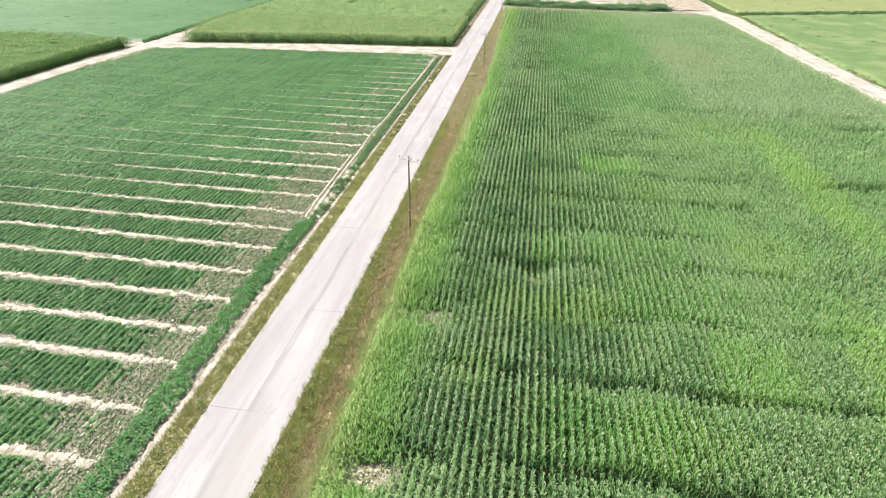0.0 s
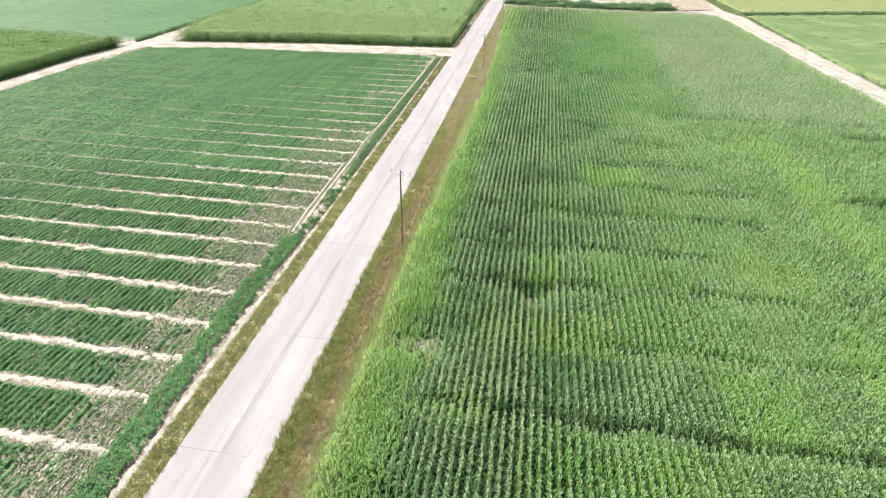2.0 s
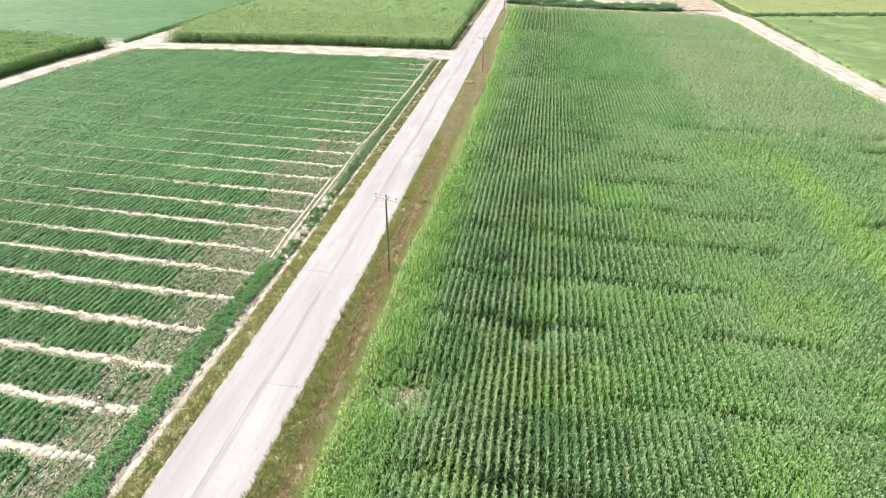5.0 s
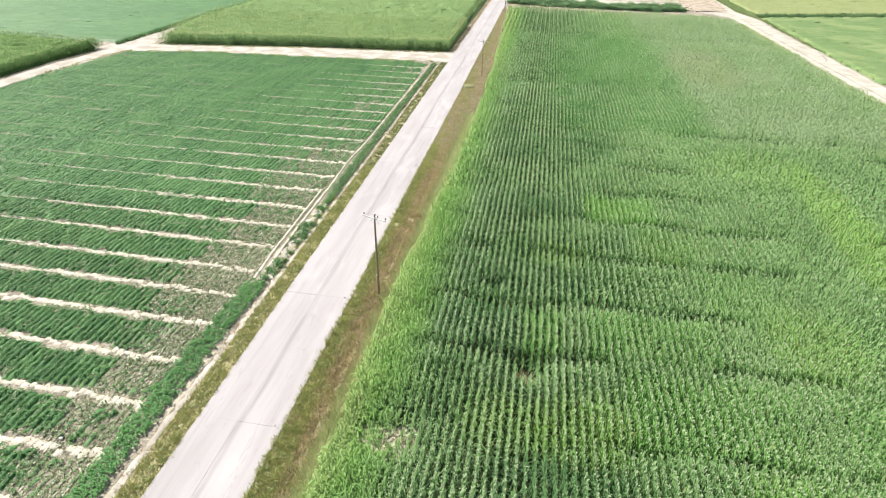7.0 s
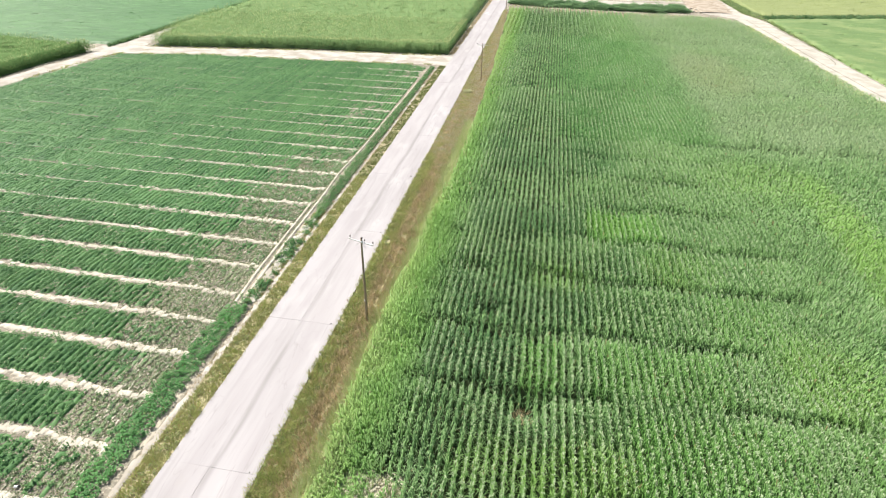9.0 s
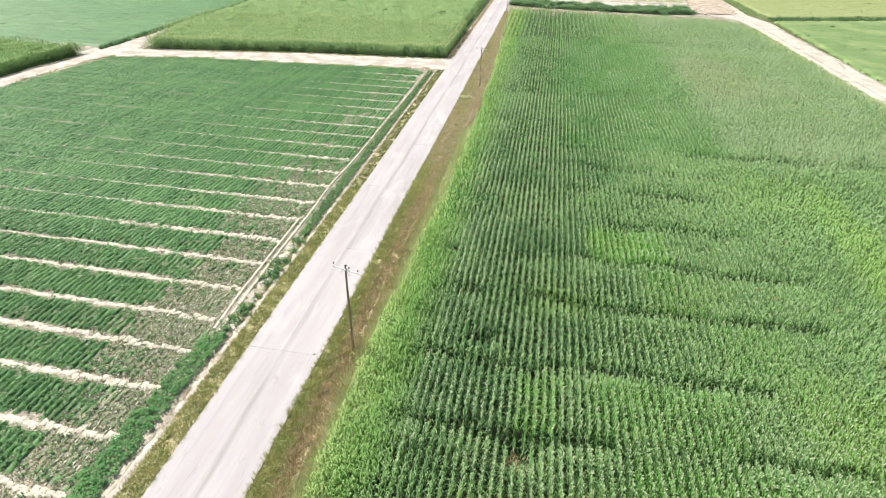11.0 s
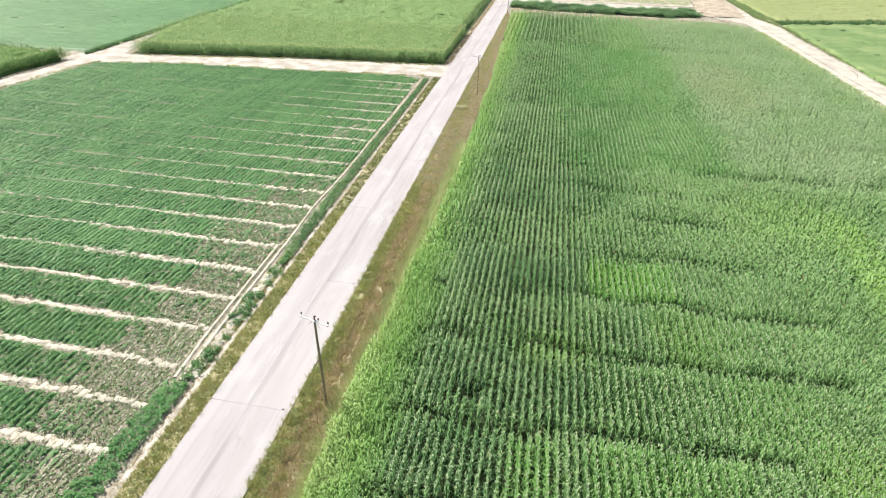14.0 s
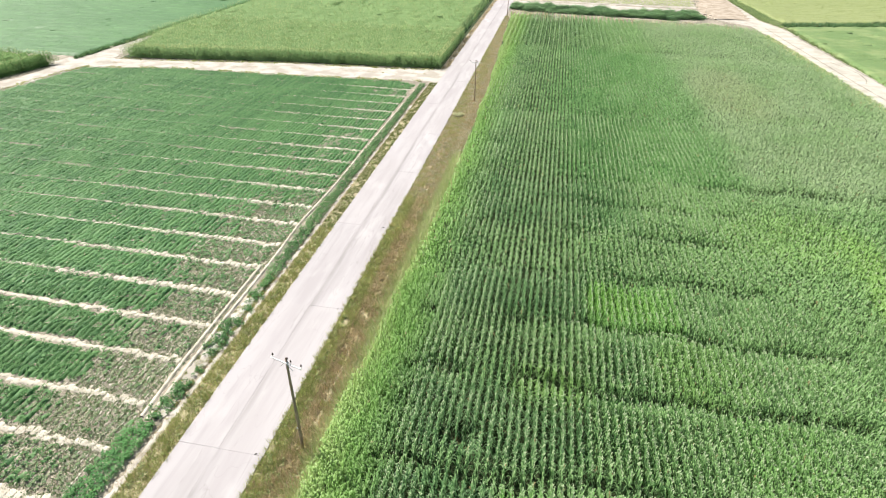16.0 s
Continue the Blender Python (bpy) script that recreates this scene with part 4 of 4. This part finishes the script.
verge([(72.8, 215), (73.9, 181), (74.7, 166), (75.7, 141), (77.2, 112), (80.2, 62), (84.4, 62), (81.2, 112), (79.8, 140), (78.9, 163), (78.2, 190), (77.4, 215)], 9, 0.5, 4, 0.16, FRINGE,
      "verge_grass", "light green grass beside the dirt road", 0.2, 4.0, 78)
verge([(-1, 226), (17.5, 223), (36, 219), (61, 219), (73, 216), (74, 224), (61, 231), (36, 232), (17.5, 236), (-1, 241)], 3, 0.35, 4, 0.2, DRY,
      "dry_grass", "pale dry grass in front of the hedge", 0.45, 4.0, 79)


verge([(-88, 146.3), (-75, 147.6), (-48, 151.6), (-21, 153.2), (-10, 154.2), (-10, 152.8), (-21, 151.8), (-48, 150.2), (-75, 146.2), (-87, 144.8)], 10, 0.3, 4, 0.12, WEED, "verge_grass", "weeds along the dirt track", 0.45, 5.0, 91)
verge([(-90, 136.6), (-71, 140.2), (-44, 141.0), (-18, 142.5), (-12, 143.5), (-12, 144.6), (-18, 143.9), (-44, 142.4), (-71, 141.6), (-90, 138.0)], 10, 0.25, 4, 0.12, WEED, "verge_grass", "weeds beside the low crop", 0.5, 5.0, 92)
verge([(-92.2, 112), (-91.4, 130), (-89.6, 138), (-91.0, 138), (-92.4, 130), (-94.0, 118), (-94, 112)], 8, 0.3, 4, 0.14, WEED, "verge_grass", "weeds beside the rutted track", 0.5, 5.0, 93)


# ---- fields beyond ----
def canopy(polygon, height, material, label, seed):
    """The closed, uneven top of a far crop, which comes down to the ground round its edge."""
    pts = np.array(polygon)
    (x0, y0), (x1, y1) = pts.min(0), pts.max(0)
    ax, ay = np.arange(x0, x1 + 1.2, 1.2), np.arange(y0, y1 + 1.2, 1.2)
    gx, gy = np.meshgrid(ax, ay, indexing="ij")
    p = np.stack([gx.ravel(), gy.ravel()], 1)
    g = np.random.default_rng(seed)
    ok = inside(p, polygon)
    ripple = 0.10 * np.sin(2 * np.pi * (p[:, 1] + 3 * smooth_noise(p, 30.0, seed + 2)) / 4.2)
    z = np.where(ok, height * (0.82 + 0.22 * smooth_noise(p, 7.0, seed) + ripple) + g.normal(0, 0.06 * height, len(p)), -0.3)
    q = p + g.normal(0, 0.25, p.shape)
    i, j = np.meshgrid(np.arange(len(ax) - 1), np.arange(len(ay) - 1), indexing="ij")
    k = (i * len(ay) + j).ravel()
    t = np.concatenate([np.stack([k, k + len(ay), k + len(ay) + 1], 1), np.stack([k, k + len(ay) + 1, k + 1], 1)])
    t = t[ok[t].any(1)]
    used, t = np.unique(t, return_inverse=True)
    top = stuff("field_canopy", (np.c_[q, z][used], t.reshape(-1, 3)), material, label, "crop")
    top.data.polygons.foreach_set("use_smooth", np.ones(len(top.data.polygons), bool))
    return top


def far_field(polygon, row, step, radius, height, leaves, leaf, material, label, gaps=0.0, along="y", seed=1):
    canopy(polygon, height * 0.8, material, label, seed)
    p = planted(polygon, row, step, 0.2, along)
    p = p[smooth_noise(p * np.array([0.25, 1.6]), 6.0, seed) > gaps]
    return stuff("field_crop", bushes(p, radius, height * (0.85 + 0.3 * smooth_noise(p, 12.0, seed + 1)), leaves, leaf), material, label, "crop")


BACK_BLOCK = [(-87.5, 146.2), (-75, 148), (-48, 152), (-21, 153.4), (-10.6, 154.3), (-10.2, 310), (-95.8, 310), (-95.4, 200), (-94.6, 170)]
p = planted(BACK_BLOCK, 0.8, 0.6, 0.12)
p = p[(p[:, 1] < 190) | (rng.random(len(p)) < 0.3)]
extra = planted([(-87, 146.4), (-48, 152.2), (-10.6, 154.5), (-10.4, 190), (-12.5, 190), (-12.5, 158), (-48, 155), (-86, 150)], 0.6, 0.35)
p = np.concatenate([p, extra])
h = 2.35 + 0.35 * smooth_noise(p, 12.0, 81) + rng.normal(0, 0.1, len(p))
corn = stuff("corn_crop", corn_plants(p, h, 6, 0.4, 0.13), CORN_BACK, "tall yellow-green maize behind the track", "corn")
top = rng.random(len(p)) < 0.85
part_t = new("tassel", mesh_of("tassel", *tassels(p[top], h[top], 0.5, 2), TASSEL_RIPE))
part_t.parent = corn
tagged(part_t, "yellowish maize tassels")

canopy([(-86, 148.2), (-75, 149.5), (-48, 153.5), (-21, 155), (-12, 156), (-11.6, 309), (-94.4, 309), (-94.0, 200), (-93, 170)], 1.95, CORN_BACK, "closed top of tall yellow-green maize", 87)
LEFT_BLOCK = [(-99.2, 80), (-99.8, 124.5), (-98.6, 131.4), (-97.4, 138.5), (-135, 143), (-140, 143), (-140, 100), (-112, 80)]
p = planted(LEFT_BLOCK, 0.8, 0.6, 0.15)
p = np.concatenate([p, planted([(-103, 90), (-99.6, 90), (-99.9, 124.5), (-97.6, 138.4), (-101, 138)], 0.6, 0.35)])
h = 2.3 + 0.4 * smooth_noise(p, 10.0, 83) + rng.normal(0, 0.1, len(p))
corn = stuff("corn_crop", corn_plants(p, h, 6, 0.4, 0.13), CORN_WEST, "tall green maize beside the rutted track", "corn")
top = rng.random(len(p)) < 0.4
part_t = new("tassel", mesh_of("tassel", *tassels(p[top], h[top], 0.45, 2), TASSEL_RIPE))
part_t.parent = corn
tagged(part_t, "yellowish maize tassels")

canopy([(-101, 80), (-101.6, 124.5), (-100.4, 131.4), (-99.5, 137), (-135, 141.5), (-170, 141.5), (-170, 80)], 2.1, CORN_WEST, "closed top of tall green maize", 90)
far_field([(-98.6, 145.5), (-98.9, 270), (-225, 270), (-225, 143.5)], 1.25, 1.0, 0.6, 0.6, 4, 0.38, FAR_CROP, "pale green low crop with broken rows", -1.0, "x", 84)
far_field([(87.8, 145), (87.3, 172), (86.6, 200), (87, 229), (170, 251), (170, 130), (125, 100), (91.5, 100), (88.8, 112)], 1.2, 1.0, 0.7, 0.8, 6, 0.3, MEADOW, "bright green tall grass field", -1.0, "y", 85)
far_field([(88, 236), (84, 330), (200, 330), (200, 280), (180, 262)], 1.6, 1.3, 0.8, 0.8, 5, 0.5, PALE_CROP, "pale yellow-green ripening field", -1.0, "y", 86)
dirt("pale_field", [(-3, 264), (66, 262)], [(-3, 330), (69, 330)], 0.02, 30, "whitish bare field with young rows", DIRT, 0.3, "field", 10)
p = planted([(-2.5, 266), (66, 264), (69, 330), (-2.5, 330)], 1.3, 0.9)
stuff("field_crop", bushes(p, 0.5, 0.3, 4, 0.5), PALE_CROP, "thin pale rows of a young crop", "crop")
verge([(-98.3, 143), (-97.0, 143), (-96.8, 310), (-98.4, 310)], 8, 0.7, 4, 0.3, HEDGE, "ditch_weeds", "dark weeds along a field ditch", 0.1, 6.0, 88)
verge([(86.6, 230.4), (180, 255.5), (180, 260), (86.8, 234.5)], 8, 0.9, 4, 0.25, HEDGE, "boundary_weeds", "dark tall weeds on a field boundary", 0.1, 6.0, 89)


verge([(87.4, 145), (86.9, 172), (86.1, 200), (85.8, 229), (87.6, 229), (87.9, 200), (88.6, 172), (89.2, 145), (90.0, 112), (88.2, 112)], 9, 0.42, 4, 0.2, MEADOW, "verge_grass", "tall green grass on the far side of the dirt road", 0.1, 5.0, 94)
verge([(85.6, 229), (82.3, 242), (82.3, 289), (84.2, 330), (87, 330), (86.2, 290), (87.6, 246), (88.8, 236)], 8, 0.42, 4, 0.25, MEADOW, "verge_grass", "green grass bank between dirt road and field", 0.05, 5.0, 95)


# ---- power poles ----
def tube(rings, sides=12, cap=True):
    """A round body from rings of (x, y, z, radius)."""
    bm = bmesh.new()
    prev = None
    for x, y, z, r in rings:
        ring = [bm.verts.new((x + r * math.cos(2 * math.pi * k / sides), y + r * math.sin(2 * math.pi * k / sides), z)) for k in range(sides)]
        if prev:
            for k in range(sides):
                bm.faces.new((prev[k], prev[(k + 1) % sides], ring[(k + 1) % sides], ring[k]))
        elif cap:
            bm.faces.new(ring[::-1])
        prev = ring
    if cap:
        bm.faces.new(prev)
    for f in bm.faces:
        f.smooth = len(f.verts) == 4
    return bm


def box(size, at=(0, 0, 0), turn=(0, 0, 0), bevel=0.01):
    bm = bmesh.new()
    bmesh.ops.create_cube(bm, size=1.0)
    bmesh.ops.scale(bm, vec=size, verts=bm.verts)
    if bevel:
        bmesh.ops.bevel(bm, geom=bm.edges[:], offset=bevel, segments=1, affect="EDGES")
    bmesh.ops.transform(bm, matrix=pose(*at, *turn), verts=bm.verts)
    return bm


def insulator(x, z, parent):
    """A pin insulator: a steel pin and a dark glazed body with two skirts."""
    body = part("insulator", tube([(x, 0, z + 0.06, 0.035), (x, 0, z + 0.09, 0.06), (x, 0, z + 0.13, 0.035), (x, 0, z + 0.15, 0.052), (x, 0, z + 0.19, 0.03), (x, 0, z + 0.22, 0.034), (x, 0, z + 0.235, 0.015)]), GLAZE, parent, "dark glazed pin insulator")
    part("pin", tube([(x, 0, z - 0.12, 0.013), (x, 0, z + 0.08, 0.013)], 8), STEEL, body, "steel pin")


def power_pole(height, tilt, label):
    pole = tagged(new("power_pole"), label, "utility pole", "power poles")
    rings = []
    for k in range(11):
        f = k / 10
        rings.append((0.02 * math.sin(5 * f), 0.015 * math.cos(4 * f), height * f - 0.3 * (k == 0), 0.122 - 0.045 * f))
    part("shaft", tube(rings, 14), WOOD, pole)
    part("cap", tube([(0.02, 0, height - 0.02, 0.088), (0.02, 0, height + 0.03, 0.092), (0.02, 0, height + 0.07, 0.03)], 12), GLAZE, pole, "dark metal pole cap")
    arm = part("crossarm", box((2.36, 0.07, 0.07), (0.0, -0.11, height - 0.32), (0, tilt, 0), 0.012), STEEL, pole, "pale galvanised crossarm")
    for s in (-1, 1):
        part("brace", box((0.62, 0.03, 0.03), (s * 0.27, -0.15, height - 0.52), (0, s * 48, 0), 0.005), STEEL, arm, "flat steel brace")
    part("clamp", tube([(0.01, 0, height - 0.38, 0.1), (0.01, 0, height - 0.26, 0.098)], 12), STEEL, pole, "steel clamp band")
    slope = math.tan(radians(tilt))
    for x in (-1.08, 0.3, 1.08):
        holder = part("bracket", box((0.07, 0.12, 0.03), (x, -0.13, height - 0.265 - slope * x), (0, 0, 0), 0.006), STEEL, pole)
        insulator(x, height - 0.25 - slope * x, holder)
    part("number_plate", box((0.12, 0.012, 0.2), (0.0, -0.15, 2.6), (0, 0, 0), 0.003), WHITE, pole, "small white plate on the shaft")
    return pole


pole = power_pole(9.0, 3.0, "brown wooden power pole with a pale steel crossarm")
pole.matrix_basis = pose(0, 50, 0, 0, 0.6, -13)
pole = power_pole(7.8, 2.0, "brown wooden power pole beside the farm road")
pole.matrix_basis = pose(0.5, 132.3, 0, 0, 0, 0)
copy_thing(pole, pose(-2.1, 230, 0, 0, 0, 2))


# ---- hedge ----
def shrub(seed, label):
    """A dense shrub: forked stems and a crown of many small leaves."""
    global rng
    rng = np.random.default_rng(seed)
    base = tagged(new("shrub"), label, "shrub", "hedge shrubs")
    for k in range(4):
        a = rng.uniform(0, 6.28)
        part("stem", tube([(0, 0, -0.1, 0.05), (0.2 * math.cos(a), 0.2 * math.sin(a), 0.7, 0.035), (0.6 * math.cos(a), 0.6 * math.sin(a), 1.5, 0.015)], 6), WOOD, base)
    clumps = np.stack([rng.normal(0, 0.75, 46), rng.normal(0, 1.1, 46)], 1)
    reach = np.hypot(clumps[:, 0] / 1.2, clumps[:, 1] / 1.9)
    clumps = clumps[reach < 1.25]
    tops = 2.3 * np.sqrt(np.clip(1.25 - np.hypot(clumps[:, 0] / 1.9, clumps[:, 1] / 2.9), 0.12, 1)) * rng.uniform(0.75, 1.1, len(clumps))
    v, t = bushes(clumps, 0.65, tops, 15, 0.46)
    crown = new("crown", mesh_of("crown", v, t, HEDGE))
    crown.parent = base
    return base


shrubs = [shrub(200 + k, "dense dark green shrub in a field hedge") for k in range(4)]
g = np.random.default_rng(7)
row = [(-0.5 + 2.4 * (k // 3) + g.normal(0, 0.4), -3.0 + 3.2 * (k % 3)) for k in range(81)]
for k, (x, off) in enumerate(row):
    y = float(np.interp(x, [-2, 17, 36, 55, 63], [247.0, 243.0, 240.8, 241.0, 243.5])) + off + g.normal(0, 0.9)
    s = g.uniform(0.55, 1.2)
    m = pose(x, y, 0, 0, 0, g.uniform(-25, 25)) @ Matrix.Diagonal((1.2, 1.2, s, 1))
    if k < 4:
        shrubs[k].matrix_basis = m
    else:
        copy_thing(shrubs[k % 4], m)


# ---- clods, stones and litter ----
def clod_mesh(seed):
    g = np.random.default_rng(seed)
    bm = bmesh.new()
    bmesh.ops.create_icosphere(bm, subdivisions=1, radius=0.5)
    for v in bm.verts:
        v.co = Vector((v.co.x, v.co.y, v.co.z * 0.7)) * g.uniform(0.75, 1.2)
    me = bpy.data.meshes.new("clod")
    bm.to_mesh(me)
    bm.free()
    me.materials.append(STONE)
    return me


dark_stone = clod_mesh(290)
dark_stone.materials.clear()
dark_stone.materials.append(plain_material("dark_stone", (0.06, 0.055, 0.05), (0.14, 0.13, 0.12), 0.9, 6.0))
clods = [clod_mesh(300 + k) for k in range(5)]


def put_clod(x, y, size, label, group):
    ob = tagged(new("clod", clods[int(g.integers(5))]), label, "clod", group)
    ob.matrix_basis = pose(x, y, size * 0.22, 0, 0, g.uniform(0, 360)) @ Matrix.Diagonal((size, size * g.uniform(0.7, 1.2), size, 1))


for k in range(46):
    y = g.uniform(12, 95)
    put_clod(1.25 + 0.004 * y + g.normal(0, 0.25), y, g.uniform(0.1, 0.34), "pale dry soil clod at the corn edge", "clods along the corn")
for k in range(34):
    put_clod(g.normal(66, 2.2), g.normal(247, 4), g.uniform(0.4, 1.3), "pale lump of rubble beside the hedge", "rubble heap")
for k in range(20):
    put_clod(g.uniform(66, 79), g.uniform(245, 285), g.uniform(0.3, 0.9), "pale lump of rubble in the bare yard", "rubble heap")

for x, y, size in ((-2.8, 20.6, 0.22), (-2.85, 33.2, 0.28), (-3.1, 33.4, 0.16), (-3.1, 49.0, 0.24), (-2.75, 41.2, 0.3), (-2.7, 41.7, 0.2), (-3.15, 81.3, 0.3), (-2.9, 81.5, 0.22), (-9.1, 37.6, 0.2), (-9.0, 61.0, 0.22), (-3.1, 65.6, 0.2), (-2.9, 97.4, 0.26)):
    ob = tagged(new("stone", dark_stone), "small dark stone at the edge of the concrete", "stone", "roadside stones")
    ob.matrix_basis = pose(x, y, 0.12 if -8.9 < x < -3.0 else 0.05, 0, 0, g.uniform(0, 360)) @ Matrix.Diagonal((size, size * 0.7, size * 0.6, 1))

scrap = tagged(new("plastic_scrap"), "crumpled black and white plastic scrap on a bund", "litter")
part("white_fold", box((0.34, 0.22, 0.14), (0, 0, 0.13), (12, 8, 20), 0.05), WHITE, scrap)
part("black_fold", box((0.22, 0.2, 0.16), (0.22, 0.1, 0.13), (-10, 14, 55), 0.05), BLACK, scrap, "black plastic fold")
scrap.matrix_basis = pose(-17.4, 29.6, 0.05) @ Matrix.Scale(0.75, 4)

for k, (x, y, size) in enumerate(((-12.3, 61.6, 1.0), (-11.4, 61.7, 0.9), (-11.9, 60.1, 1.0), (-11.8, 58.9, 1.1), (-11.7, 57.6, 0.8), (-11.5, 55.6, 0.6), (-11.9, 53.2, 1.1), (-11.6, 53.9, 0.8),
                                  (-12.1, 51.1, 1.0), (-11.5, 65.7, 0.9), (-11.5, 63.9, 0.7), (-11.8, 67.6, 1.0), (-12.2, 66.2, 0.8), (-12.3, 52.1, 0.7))):
    green = tagged(new("green_bush"), "low bright green bush on pale sand beside a ditch", "bush", "bushes by the ditch")
    rng = np.random.default_rng(420 + k)
    c = new("crown", mesh_of("crown", *bushes(rng.normal(0, 0.36, (15, 2)) * np.array([0.8, 1.3]), 0.3, 0.45, 16, 0.14), CROP))
    c.parent = green
    part("stem", tube([(0, 0, -0.05, 0.03), (0.03, 0.02, 0.25, 0.012)], 6), WOOD, green)
    green.matrix_basis = pose(x, y, 0, 0, 0, g.uniform(-40, 40)) @ Matrix.Diagonal((size * 1.1, size * 1.1, size * 1.05, 1))

bush = tagged(new("pale_bush"), "pale straw-green bush on the verge", "bush")
rng = np.random.default_rng(401)
c = new("crown", mesh_of("crown", *bushes(rng.normal(0, 0.5, (14, 2)), 0.55, 0.55, 26, 0.26), TASSEL))
c.parent = bush
part("stem", tube([(0, 0, -0.05, 0.05), (0.05, 0.02, 0.5, 0.02)], 6), WOOD, bush)
bush.matrix_basis = pose(-1.35, 123.2, 0)


# ---- road slabs ----
JOINTS = [-80, -62, -46, -30, -14, 3.5, 20.9, 33.3, 48.9, 65.6, 81.4, 97.3, 113, 129, 145, 161, 177, 193, 209, 225, 241, 257, 275, 300, 340, 400, 500, 700]
MIDDLE_X = -5.92
g = np.random.default_rng(17)
for y0, y1 in zip(JOINTS, JOINTS[1:]):
    for x0, x1 in ((ROAD_L, MIDDLE_X - 0.006), (MIDDLE_X + 0.006, ROAD_R)):
        bm = bmesh.new()
        n, m = 16, 6
        top = ROAD_TOP + g.normal(0, 0.004)
        start, stop = abs(g.normal(0, 0.005, m + 1)), -abs(g.normal(0, 0.005, m + 1))
        grid = []
        for k in range(n + 1):
            wl = g.normal(0, 0.02) if x0 == ROAD_L else 0.0
            wr = g.normal(0, 0.02) if x1 == ROAD_R else 0.0
            line = []
            for c in range(m + 1):
                x = x0 + (x1 - x0) * c / m + (wl if c == 0 else wr if c == m else 0.0)
                y = y0 + 0.003 + (y1 - y0 - 0.006) * k / n + (start[c] if k == 0 else stop[c] if k == n else 0.0)
                line.append((x, y))
            grid.append(line)
        up = [[bm.verts.new((x, y, top)) for x, y in line] for line in grid]
        rim = [(0, c) for c in range(m + 1)] + [(k, m) for k in range(1, n + 1)] + [(n, c) for c in range(m - 1, -1, -1)] + [(k, 0) for k in range(n - 1, 0, -1)]
        low = [bm.verts.new((*grid[k][c], -0.02)) for k, c in rim]
        for k in range(n):
            for c in range(m):
                bm.faces.new((up[k][c], up[k][c + 1], up[k + 1][c + 1], up[k + 1][c]))
        for e in range(len(rim)):
            (ka, ca), (kb, cb) = rim[e], rim[(e + 1) % len(rim)]
            bm.faces.new((up[kb][cb], up[ka][ca], low[e], low[(e + 1) % len(rim)]))
        part("slab", bm, CONCRETE, road)
